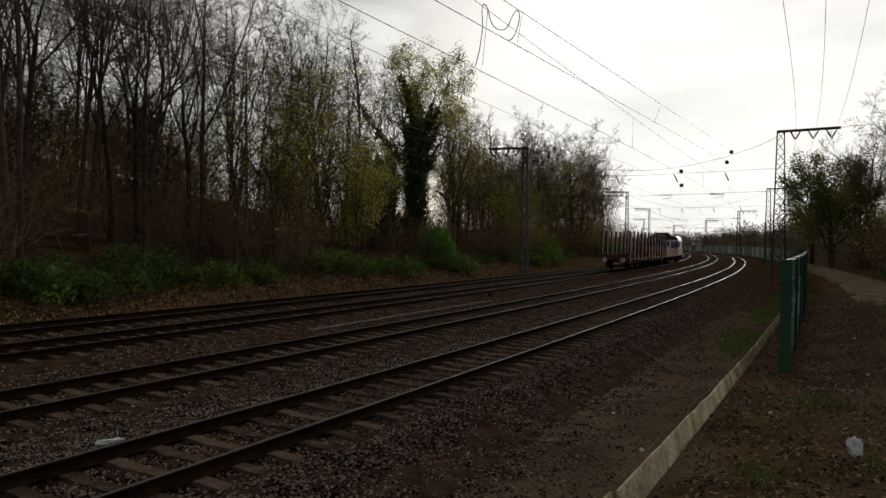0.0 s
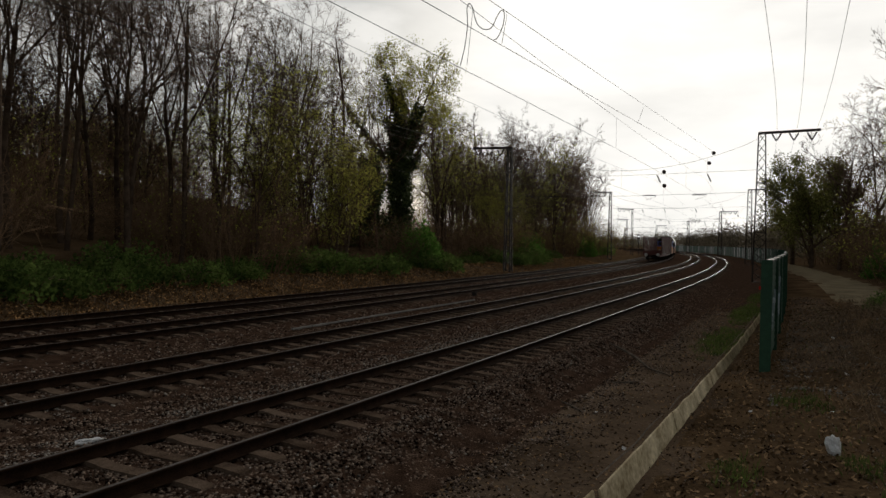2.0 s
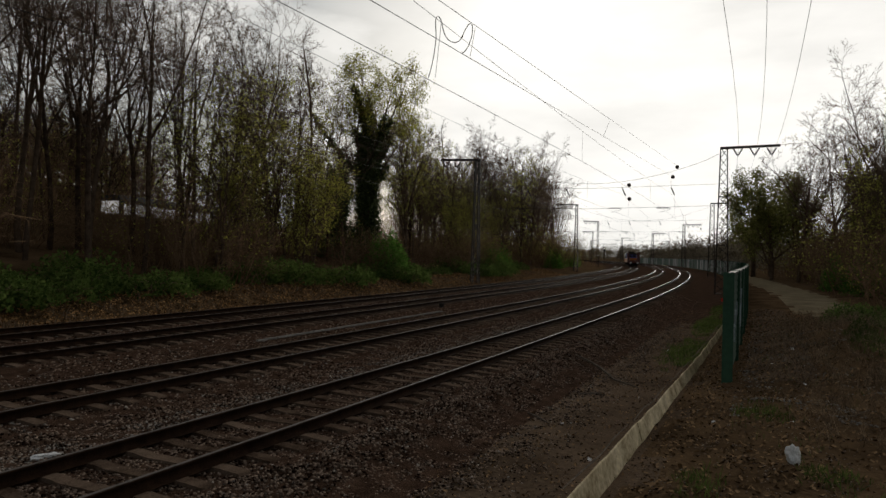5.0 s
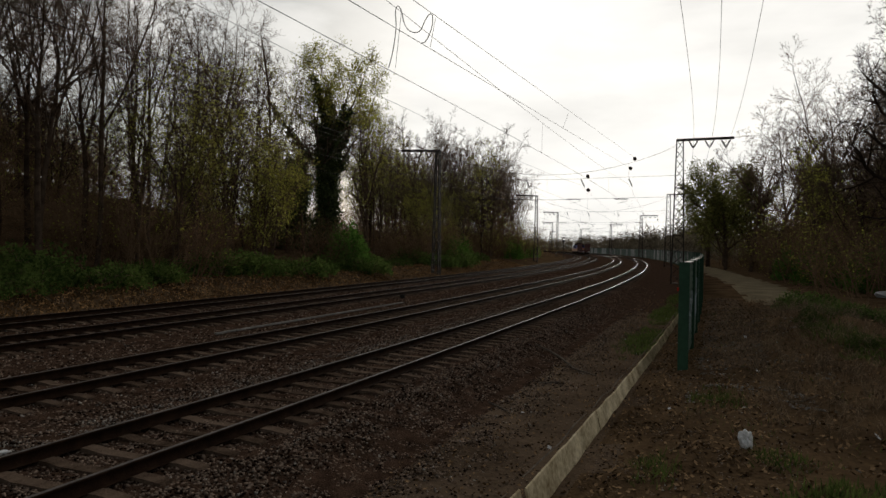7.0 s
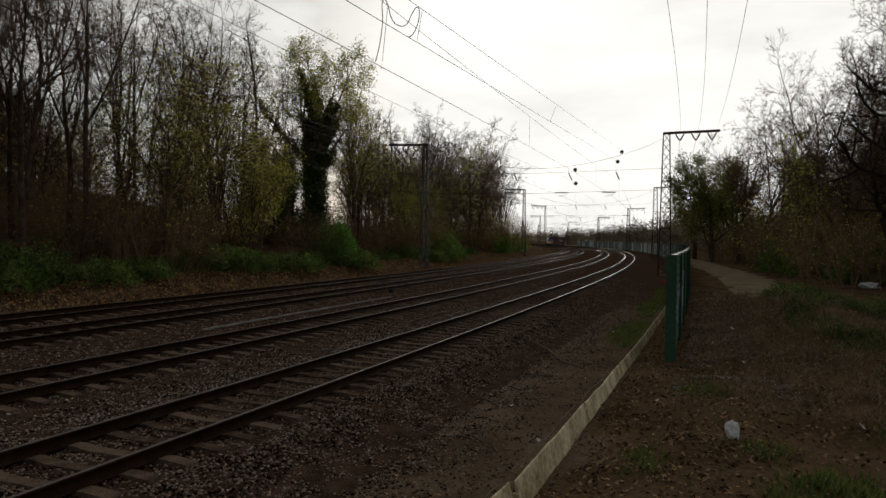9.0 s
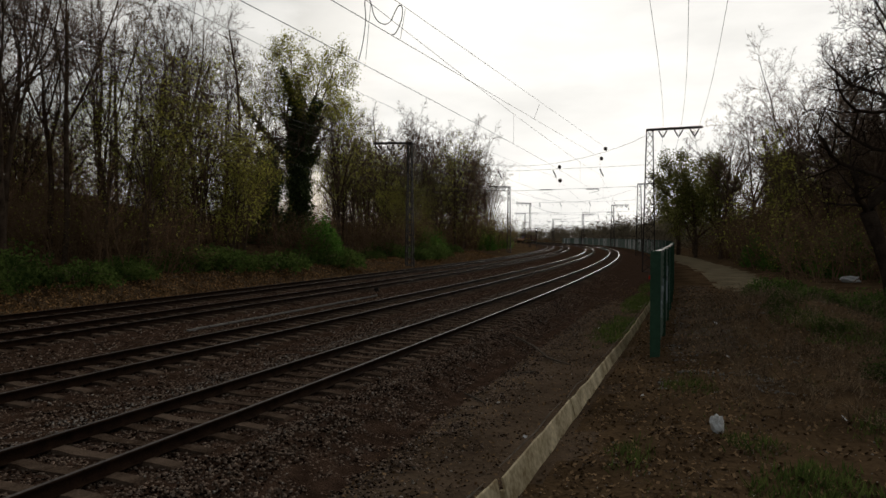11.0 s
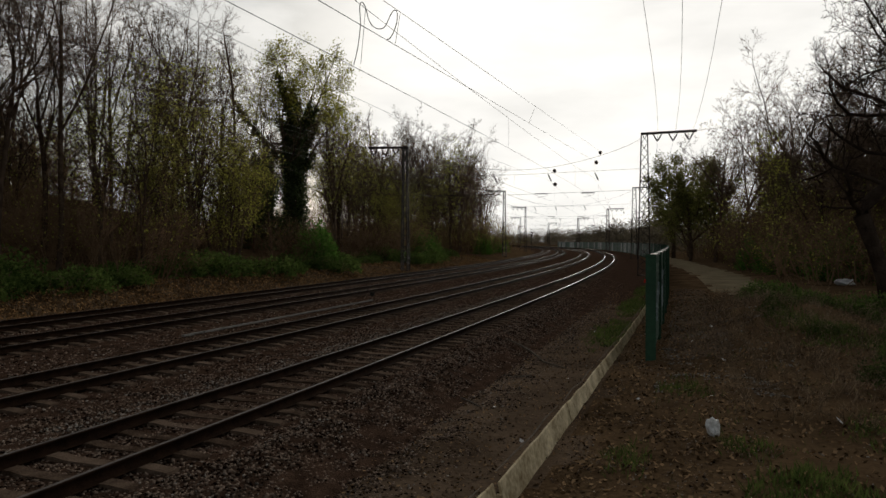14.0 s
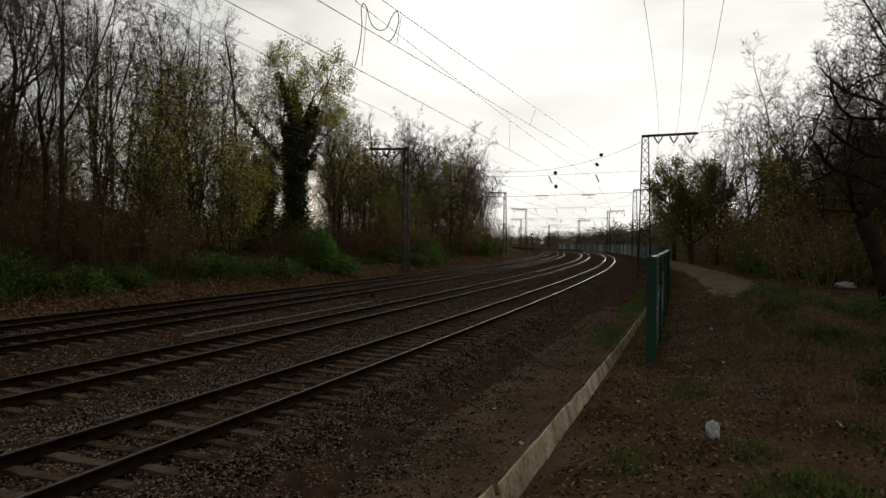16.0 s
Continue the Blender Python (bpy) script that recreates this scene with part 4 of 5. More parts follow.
    for i, m in massed:
        m = np.array(m)
        v.append(haze[i][0] @ m[:3, :3].T + m[:3, 3])
        f.append(haze[i][1] + k)
        k += len(v[-1])
    tagged(quads_ob("hill_wood", np.concatenate(v), np.concatenate(f), M_BARK), "dense bare wood rising behind the nearer trees", "wood", kind="stuff")


woods()


def landmark_trees():
    x = make_tree("ivy_clad_tree", 46, 25, 0.4, ((7, 0.025, 0.02, 9, 0.45, 0.85, 0.1, 36),) + WIDE[1:], 0.55, "large tree with an ivy-clad trunk and yellow-green young leaves", M_BARK, (M_BUD, 3, 0.35, 0.1, 0.9, 0.55), (6000, 20.5, 1.75), thin=0.016)
    first(x, 74, -32, 1.0, 110)
    v = make_tree("budding_tree", 47, 23, 0.26, BUSHY, 0.55, "tall tree with a rounded crown of yellow-green young leaves", M_BARK, (M_BUD, 3, 0.35, 0.1, 0.9, 0.25), thin=0.016)
    first(v, 80, -30, 1.0, 0)
    put(v, 88, -33, 0.8, 250)
    y = make_tree("ivy_clad_tree", 42, 12.5, 0.3, SLIM, 0.6, "shorter tree smothered in dark ivy", M_BARK, None, (5200, 12, 2.6))
    first(y, 70, -34.5, 1.0, 0)
    z = make_tree("leafing_tree", 43, 14.5, 0.3, BUSHY, 0.6, "broad tree with olive-green young leaves at the wood's edge", M_BARK, (M_OLIVE, 5, 0.35, 0.13, 1.0, 0.0), thin=0.013)
    first(z, 130, 10.5, 1.25, 0)
    for s, u, size, turn in ((113, 11.5, 0.95, 70), (118, 15.5, 1.1, 130), (138, 14, 1.2, 220), (100, 22, 0.95, 40), (91, 25, 0.9, 300), (84, 29, 0.95, 170), (70, 31, 0.9, 90), (110, 25, 1.0, 10)):
        put(z, s, u, size, turn)
    for k, (s, u, h) in enumerate(((82, 20, 24.5), (74, 22.5, 23), (64, 20.5, 21.5), (54, 24, 20.5), (96, 15, 22.5), (106, 14, 20), (88, 18, 23.5), (68, 24, 21.5), (60, 28, 21))):
        w = make_tree("bare_tree", 50 + k, h, 0.27, WIDE if k else TALL, 0.5, "dark bare broad-crowned tree above the path", M_BARK, thin=0.016)
        first(w, s, u, 1.0, 40 * k)


landmark_trees()


def gnarled_tree():
    """The near leaning tree at the path, its trunk bent twice."""
    trunk = [(0.3, 0, -0.3), (0.05, 0, 0.9), (-0.35, 0.1, 2.2), (-0.95, 0.1, 3.75), (-0.75, 0.1, 4.3), (0.1, 0.0, 5.1), (0.75, -0.1, 6.4), (1.0, -0.2, 8.2), (0.9, 0, 10.5), (0.6, 0.1, 12.5)]
    rad = [0.46, 0.36, 0.31, 0.35, 0.3, 0.28, 0.24, 0.2, 0.14, 0.06]
    limbs = ((3, (-0.5, -0.3, 0.6), 3.2), (5, (-0.9, 0.2, 0.25), 4.8), (6, (-0.8, -0.4, 0.5), 5.2), (6, (0.7, 0.4, 0.5), 4.5), (7, (-0.9, 0.3, 0.35), 5.6), (7, (0.5, -0.8, 0.4), 4.5), (7, (-0.7, -0.5, 0.7), 5.4), (8, (-0.8, 0.1, 0.7), 5.0), (8, (0.6, 0.5, 0.6), 4.4), (9, (-0.4, -0.2, 0.9), 4.4), (9, (0.3, 0.3, 0.9), 3.8), (8, (-0.6, 0.6, 0.3), 4.6), (6, (-0.9, 0.5, 0.0), 4.2), (7, (-0.8, 0.0, 0.1), 4.6), (8, (-0.9, -0.4, 0.2), 4.4))
    g = Growth(71, 0.009).grow([trunk[i] for i, d, ln in limbs], [d for i, d, ln in limbs], [ln for i, d, ln in limbs], [rad[i] * 0.4 for i, d, ln in limbs],
                               ((6, 0.2, 0.02, 8, 0.15, 0.48, 0.4, 50),) + WIDE[2:], 2)
    e = thing("gnarled_tree", Matrix(), "old leaning tree with a twice-bent dark trunk beside the path", "tree", "trees beside the line")
    Bag().tube(trunk, rad, 11).ob("trunk", M_OLDBARK, e, smooth_faces=True)
    quads_ob("crown", *g.mesh(g.big + g.small), M_OLDBARK, e)
    e.matrix_basis = pose(19.6, 32.4, 0.2)


gnarled_tree()


def make_bush(name, seed, radius, height, count, size, material, label):
    r = np.random.RandomState(seed)
    a, q = r.uniform(0, 6.28, count), r.rand(count)
    lump = 1 + 0.25 * np.sin(a * 3 + seed) + 0.2 * np.sin(a * 5 + 2 * seed)
    el = np.arccos(1 - r.rand(count))
    rr = (0.55 + 0.45 * r.rand(count) ** 0.5) * lump
    pts = np.stack([np.cos(a) * np.sin(el) * rr * radius, np.sin(a) * np.sin(el) * rr * radius, np.cos(el) * rr * height], -1)
    v, f = leaf_quads(pts, 1, 0.05, size, seed)
    e = thing(name, Matrix(), label, "bush", "bushes beside the line")
    quads_ob("leaves", v, f, material, e)
    st = Bag()
    g = random.Random(seed)
    for k in range(16):
        t = g.uniform(0, 6.28)
        d = g.uniform(0.3, 0.95)
        st.tube([(0.1 * math.cos(t), 0.1 * math.sin(t), -0.1), (d * 0.5 * radius * math.cos(t), d * 0.5 * radius * math.sin(t), 0.6 * height), (d * radius * math.cos(t), d * radius * math.sin(t), 0.95 * height * (1.1 - 0.6 * d))], [0.02, 0.014, 0.006], 3)
    st.ob("undergrowth", M_STALK, e)
    return e


def make_thicket(name, seed, radius, height, count, label, material=None, fat=1.0, buds=0.0):
    """Bare arching brushwood, here and there with first leaves."""
    r = np.random.RandomState(seed)
    a, d = r.uniform(0, 6.28, count), radius * np.sqrt(r.rand(count))
    p = np.stack([d * np.cos(a), d * np.sin(a), 0 * a - 0.1], -1)
    up = np.stack([np.cos(a) * 0.35, np.sin(a) * 0.35, 0 * a + 1], -1) + r.normal(0, 0.25, (count, 3))
    g = Growth(seed, 0.011 * fat).grow(p, up, height * r.uniform(0.5, 1.1, count), 0.024 * fat, BRUSH, 1)
    e = tagged(thing(name, Matrix(), label, "brushwood", "brushwood"), kind="stuff")
    quads_ob("brush", *g.mesh(g.big + g.small), material or M_BRUSH, e)
    if buds:
        v, f = leaf_quads(g.tips[r.rand(len(g.tips)) < buds], 1, 0.15, 0.06, seed)
        quads_ob("leaves", v, f, M_BUD, e)
    return e


def bushes():
    rng = random.Random(8)
    b = [make_bush("bramble_bush", 1, 1.7, 1.0, 1500, 0.085, M_BRAMBLE, "low sprawling green bramble on the bank"), make_bush("bramble_bush", 2, 1.4, 0.8, 1200, 0.08, M_BRAMBLE, "low sprawling green bramble on the bank")]
    g = [make_bush("evergreen_shrub", 3, 1.9, 2.9, 3600, 0.10, M_SHRUB, "rounded bright green shrub at the wood's edge")]
    t = [make_thicket("brushwood", 4, 2.2, 3.0, 26, "tangled bare brown brushwood"), make_thicket("brushwood", 5, 2.6, 4.4, 30, "tangled brown brushwood with a few first leaves", buds=0.5)]
    seen = set()

    def drop(e, s, u, size):
        if e.name in seen:
            put(e, s, u, size, rng.uniform(0, 360))
        else:
            seen.add(e.name)
            first(e, s, u, size, rng.uniform(0, 360))

    for k in range(64):
        s = 8 + 100 * rng.random()
        drop(rng.choice(b), s, -rng.uniform(20.6, 25.5), rng.uniform(0.8, 1.5))
    for s, u, z in ((61.5, -23.5, 1.15), (64.5, -24.5, 0.9), (95.0, -23.5, 1.0), (99.0, -24, 0.8), (140.5, -23.5, 1.1), (128, -22, 1.0), (133, -22.5, 0.8), (150, -22, 1.0)):
        drop(g[0], s, u, z)
    for s, u, z in ((52, 21, 1.1), (60, 18, 1.0), (70, 16, 1.0), (48, 24, 1.2), (80, 15, 1.0), (43, 20, 0.9)):
        drop(g[0], s, u, z)
    for k in range(150):
        s = -4 + 165 * rng.random() ** 1.25
        size = rng.uniform(1.0, 1.8) if s < 24 else rng.uniform(0.9, 1.5)
        drop(rng.choice(t), s, -(rng.uniform(24, 42) if k % 3 else rng.uniform(48, 56)), size)
    for k in range(40):
        drop(t[1], rng.uniform(-12, 74), -rng.uniform(48, 74), rng.uniform(1.5, 2.0))
    for k in range(56):
        drop(rng.choice(t), rng.uniform(48, 130), rng.uniform(15, 34), rng.uniform(0.9, 1.6))
    for k in range(10):
        drop(t[1], rng.uniform(112, 185), -rng.uniform(24, 34), rng.uniform(1.3, 1.9))
    for k in range(20):
        drop(t[1], rng.uniform(58, 92), rng.uniform(18, 34), rng.uniform(1.4, 2.2))
    for s, u in ((104, 24), (110, 22), (116, 25), (98, 26), (122, 22), (92, 22), (108, 30), (86, 19), (78, 22)):
        drop(t[1], s, u, rng.uniform(1.5, 1.9))
    for s, u, z in ((41, 10.8, 0.75), (42.5, 11.8, 0.7), (36, 14.5, 0.7), (24, 13.0, 0.6), (28, 13.8, 0.6), (30.5, 11.2, 0.42), (31.5, 12.2, 0.5), (29.8, 12.6, 0.38), (19.5, 13.2, 0.5), (18, 12.4, 0.35), (21.5, 11.9, 0.33), (17, 11.2, 0.22)):
        drop(b[0], s, u, z)
    weed = make_bush("weed_clump", 7, 1.4, 0.8, 1000, 0.075, M_WEED, "low dark green bramble clump on the mound")
    for k in range(26):
        drop(weed, rng.uniform(17, 41), rng.uniform(9.4, 15.5), rng.uniform(0.22, 0.5))
    low = make_thicket("bramble_stalks", 6, 1.5, 0.6, 34, "low tangle of dry brown bramble stalks", M_STALK, 0.3)
    for k, (s, u) in enumerate(((23, 9.3), (26, 9.8), (29, 10.0), (21, 10.5), (25, 11.2), (32, 10.6), (18.5, 11.0), (30, 12), (20.5, 8.8), (18.2, 9.4), (22, 8.3), (24.6, 8.6), (16.2, 9.6), (20, 12), (27.5, 8.6), (31, 9.2), (34, 9.8), (24, 12.6), (28, 11.4), (34.5, 11.6), (37, 10.4), (26.5, 13.4))):
        drop(low, s, u, rng.uniform(0.8, 1.1))


bushes()


def carpet(name, count, box, size, material, label, category, seed, upright=0.0, power=1.5, keep=None, slim=0.085):
    """Single leaves or blades lying on or standing in the ground."""
    r = np.random.RandomState(seed)
    s = box[0] + (box[1] - box[0]) * r.rand(count) ** power
    u = r.uniform(box[2], box[3], count)
    if keep is not None:
        m = keep(s, u)
        s, u = s[m], u[m]
    n = len(s)
    x, y, h = plan(s, u)
    z = ground_z(s, u)
    a = r.uniform(0, 6.28, n)
    sz = size * r.uniform(0.5, 1.4, n)
    d = np.stack([np.cos(a), np.sin(a), 0 * a], -1)
    if upright:
        w = d * (sz * slim)[:, None]
        tip = np.stack([r.normal(0, 0.35, n) * sz, r.normal(0, 0.35, n) * sz, sz * upright], -1)
        c = np.stack([x, y, z - 0.01], -1)
        v = np.stack([c - w, c + w, c + tip + w * 0.15, c + tip - w * 0.15], 1)
    else:
        e = np.stack([-np.sin(a), np.cos(a), r.normal(0, 0.5, n)], -1) * (sz * 0.6)[:, None]
        d = (d + np.stack([0 * a, 0 * a, r.normal(0, 0.5, n)], -1)) * sz[:, None]
        c = np.stack([x, y, z + 0.35 * sz], -1)
        v = np.stack([c - d, c + e, c + d, c - e], 1)
    ob = quads_ob(name, v.reshape(-1, 3), np.arange(n * 4).reshape(n, 4), material)
    return tagged(ob, label, category, kind="stuff")


M_BANKLEAF = mat("rusty_bank_leaves", (0.1, 0.055, 0.024), (0.48, 0.28, 0.12), 1.2, 0.9, bump=0, island=0.9)
carpet("leaf_litter", 56000, (8, 120, -22.5, -16.9), 0.06, M_BANKLEAF, "brown dead leaves on the bank", "leaf litter", 1)
carpet("leaf_litter", 36000, (6, 48, 5.7, 18), 0.036, M_LITTER, "brown dead leaves and chips on the verge", "leaf litter", 2)
for k, (s0, u0, rs, ru, many, tall) in enumerate(((28, 4.75, 4.5, 0.8, 5000, 0.12), (39, 4.9, 6, 0.8, 5000, 0.13), (50, 5.0, 6, 0.7, 2500, 0.14), (11.6, 8.6, 1.3, 0.9, 2600, 0.13), (10.6, 9.9, 1.0, 0.7, 1200, 0.13), (23.5, 10.9, 2.2, 1.1, 2200, 0.15), (14.5, 10.2, 1.6, 0.9, 1500, 0.12), (22.5, 12.4, 2.0, 1.0, 2000, 0.16), (12.6, 6.5, 1.0, 0.4, 700, 0.1), (17.5, 7.2, 1.2, 0.6, 900, 0.1), (29, 14, 3, 1.6, 2500, 0.2), (16.4, 12.2, 1.8, 1.1, 2200, 0.15), (13.4, 8.0, 0.9, 0.5, 700, 0.1), (26, 10.2, 2.2, 0.9, 1600, 0.16))):
    carpet("grass", many, (s0 - rs, s0 + rs, u0 - ru, u0 + ru), tall, M_GRASS, "patch of short green grass on bare ground", "grass", 60 + k, 0.9, 1.0,
           keep=lambda s, u, s0=s0, u0=u0, rs=rs, ru=ru, k=k: ((s - s0) / rs) ** 2 + ((u - u0) / ru) ** 2 + 0.55 * wobble(s, u, 1.1, 80 + k) < 0.55 + 0.35 * np.sin(s * 57 + u * 91))
carpet("grass", 9000, (8, 40, 6.6, 16), 0.1, M_GRASS, "sparse green blades on the verge", "grass", 90, 0.85, 1.2, keep=lambda s, u: wobble(s, u, 2.4, 91) + 0.5 * wobble(s, u, 0.7, 92) > 0.22, slim=0.06)
carpet("paper_scraps", 46, (9, 42, 3.4, 11), 0.05, M_BAG, "small pale scraps of paper and plastic", "litter", 95, power=1.0)
carpet("dry_grass", 6000, (10, 110, -21.5, -17.2), 0.28, M_STALK, "dry straw-coloured grass along the bank", "grass", 5, 0.9, keep=lambda s, u: wobble(s, u, 4, 14) > 0.0)


carpet("leaf_litter", 7000, (7, 50, 2.9, 6.0), 0.028, M_LITTER, "scattered dead leaves on the cess", "leaf litter", 9)
carpet("twig_litter", 30000, (6, 44, 3.6, 17), 0.16, M_STALK, "thin dry twigs and stalks strewn on the verge", "twig litter", 7, 0.16, slim=0.024)
carpet("dry_stalks", 9000, (15, 40, 7.6, 15), 0.4, M_STALK, "dry bramble stalks and weeds on the heap", "dry stalks", 11, 0.45, 1.0, slim=0.012)
scatter_stones("pale_stones", 5000, 8, 34, 5.8, 13, 0.014, M_DUSTY, "small pale chips strewn on the verge", 24)
scatter_stones("rubble", 2600, 17, 34, 6.6, 9.6, 0.03, M_CONC, "pale grey rubble and chips beside the wall", 12, keep=lambda s, u: wobble(s, u, 3, 41) > 0.05)


# ---- small things ----
def bag_litter():
    for (s, u, sc, words) in ((14.0, 7.61, 1.0, "crumpled white plastic bag lying on the verge"), (54.8, 17.4, 2.6, "pale heap of rubbish under the trees"), (9.2, -1.5, 0.6, "flattened pale rag lying beside the rail")):
        bm = bmesh.new()
        bmesh.ops.create_icosphere(bm, subdivisions=3, radius=0.16)
        for v in bm.verts:
            d = noise.noise(v.co * 9) * 0.6 + noise.noise(v.co * 22) * 0.3
            v.co *= 1 + d
            v.co.z = v.co.z * 0.95 + 0.1
            v.co.x *= 0.85
        me = bpy.data.meshes.new("plastic_bag")
        bm.to_mesh(me)
        bm.free()
        me.materials.append(M_BAG)
        ob = new("plastic_bag", me)
        ob.matrix_world = at(s, u, 0.0, -15) @ Matrix.Diagonal((sc * (0.68 if sc < 2 else 1.6), sc * (1.6 if u < 0 else 0.8), sc * (0.35 if u < 0 else 1.0 if sc < 2 else 0.6), 1))
        tagged(ob, words, "litter")


bag_litter()
pts = [line_pt(s, u, float(ground_z(s, u)) + dz) for s, u, dz in ((23.6, 2.1, 0.04), (23.2, 2.6, 0.12), (22.5, 3.1, 0.12), (21.2, 3.7, 0.06), (20.5, 4.4, 0.03))]
tagged(Bag().tube(pts, [0.015, 0.03, 0.035, 0.03, 0.012], 5).ob("fallen_branch", M_WOOD), "bent grey fallen branch lying on the cess", "branch")
for a, b in (((19.0, 3.3), (19.5, 3.8)), ((16.5, 2.9), (15.9, 3.5)), ((17.2, 8.4), (18.3, 9.0))):
    ends = [line_pt(s, u, float(ground_z(s, u)) + 0.025) for s, u in (a, ((a[0] + b[0]) / 2 + 0.05, (a[1] + b[1]) / 2), b)]
    tagged(Bag().tube(ends, [0.014, 0.017, 0.01], 5).ob("stick", M_WOOD), "short pale stick lying on the ground", "stick")
tagged(Bag().box(0, 0, 0.06, 0.2, 0.18, 0.2).box(0, 0, 0.17, 0.24, 0.22, 0.03).ob("track_box", M_UNDERBOX), "small dark lineside box between the tracks", "box").matrix_basis = at(37.5, -8.3)


def cable_trough():
    e = thing("cable_trough", Matrix(), "low concrete cable trough lids between the tracks", "cable trough")
    rng = random.Random(2)
    for i in range(28):
        s = 20.5 + 0.5 * i
        Bag().bar(line_pt(s, -7.0 + rng.uniform(-0.02, 0.02), 0.02), line_pt(s + 0.48, -7.0 + rng.uniform(-0.02, 0.02), 0.01), 0.09, 0.05).ob("lid", M_CONC, e)


cable_trough()


def lineside_signal():
    e = thing("railway_signal", at(205, -17.6), "dark lineside signal post with a small lit white lamp", "railway signal")
    Bag().tube([(0, 0, -0.2), (0, 0, 4.6)], 0.08, 8).ob("post", M_STEEL, e)
    head = Bag().box(0, 0, 5.1, 0.7, 0.18, 1.3).ob("signal_head", M_STEEL, e)
    lit = bpy.data.materials.new("lit_lamp")
    lit.use_nodes = True
    p = lit.node_tree.nodes["Principled BSDF"]
    p.inputs["Emission Color"].default_value, p.inputs["Emission Strength"].default_value = (1, 0.97, 0.9, 1), 2.5
    Bag().tube([(0, -0.1, 5.2), (0, -0.14, 5.2)], 0.13, 12).ob("lamp", lit, head)


lineside_signal()


# ---- train ----
M_WAGON = mat("wagon_oxide_red", (0.06, 0.02, 0.016), (0.16, 0.05, 0.04), 2, 0.7, bump=0.1, local=True, spec=0.3)
M_STAKE = mat("dark_red_stakes", (0.05, 0.018, 0.016), (0.13, 0.05, 0.042), 2, 0.7, bump=0.1, local=True, spec=0.3)
M_UNDER = mat("grimy_underframe", (0.012, 0.011, 0.010), (0.04, 0.036, 0.032), 4, 0.85, bump=0.1, local=True)
M_LOCO_Y = mat("loco_amber_paint", (0.3, 0.1, 0.02), (0.5, 0.17, 0.035), 2, 0.5, bump=0.02, local=True, spec=0.3)
M_LOCO_B = mat("loco_blue_paint", (0.03, 0.04, 0.2), (0.07, 0.09, 0.36), 2, 0.5, bump=0.02, local=True, spec=0.3)
M_LOCO_W = mat("loco_pale_roof", (0.5, 0.5, 0.48), (0.72, 0.72, 0.7), 2, 0.5, bump=0.02, local=True, spec=0.3)
M_GLASS = mat("dark_window_glass", (0.02, 0.022, 0.026), (0.04, 0.044, 0.05), 2, 0.12, bump=0, local=True, spec=0.6)
M_BUFFER = mat("buffer_white", (0.4, 0.4, 0.38), (0.65, 0.65, 0.62), 5, 0.6, bump=0, local=True)


def wheelset(y, parent):
    axle = Bag().tube([(-0.75, y, 0.46), (0.75, y, 0.46)], 0.08, 8).ob("wheelset", M_UNDER, parent)
    for x in (-0.75, 0.75):
        Bag().tube([(x - 0.065, y, 0.46), (x + 0.065, y, 0.46)], 0.46, 18).ob("wheel", M_UNDER, axle)


def bogie(y, parent, wheelbase):
    b = Bag()
    for x in (-1.0, 1.0):
        b.box(x, y, 0.55, 0.14, wheelbase + 0.9, 0.32)
        for d in (-wheelbase / 2, wheelbase / 2):
            b.box(x, y + d, 0.5, 0.24, 0.36, 0.4)
    b.box(0, y, 0.6, 2.0, 0.4, 0.25)
    b.ob("bogie_frame", M_UNDER, parent)


def buffers(y, sg, parent):
    for x in (-0.875, 0.875):
        Bag().tube([(x, y, 1.06), (x, y + sg * 0.5, 1.06), (x, y + sg * 0.52, 1.06), (x, y + sg * 0.58, 1.06)], [0.11, 0.11, 0.24, 0.22], 14).ob("buffer", M_BUFFER, parent)


def stake_wagon():
    """An empty two-axle flat wagon with side stakes, 12 m over the frame; y runs forward."""
    e = thing("stake_wagon", Matrix(), "empty red-brown flat wagon with rows of tall side stakes", "railway wagon", "wagons of the train")
    half = 6.0
    b = Bag().box(0, 0, 1.12, 2.7, 2 * half, 0.16)
    for x in (-1.0, 1.0):
        b.box(x, 0, 0.92, 0.14, 2 * half - 0.6, 0.4)
    b.ob("underframe", M_WAGON, e)
    Bag().box(0, 0, 1.225, 2.6, 2 * half - 0.1, 0.05).ob("deck", M_UNDER, e)
    for sg in (-1, 1):
        Bag().box(0, sg * (half - 0.06), 1.35, 2.7, 0.1, 0.5).ob("headstock", M_WAGON, e)
        buffers(sg * half, sg, e)
        for k in range(6):
            y = -half + 0.5 + k * (2 * half - 1.0) / 5
            st = Bag()
            st.box(sg * 1.33, y, 1.25, 0.14, 0.6, 0.5).box(sg * 1.33, y, 2.55, 0.13, 0.42, 2.5).box(sg * 1.29, y, 3.8, 0.12, 0.5, 0.14)
            st.ob("stake", M_STAKE, e)
        for x in (-1.0, 1.0):
            Bag().box(x, sg * 4.0, 0.62, 0.16, 1.7, 0.22).box(x, sg * 4.0, 0.48, 0.26, 0.34, 0.36).ob("spring", M_UNDER, e)
        wheelset(sg * 4.0, e)
    return e


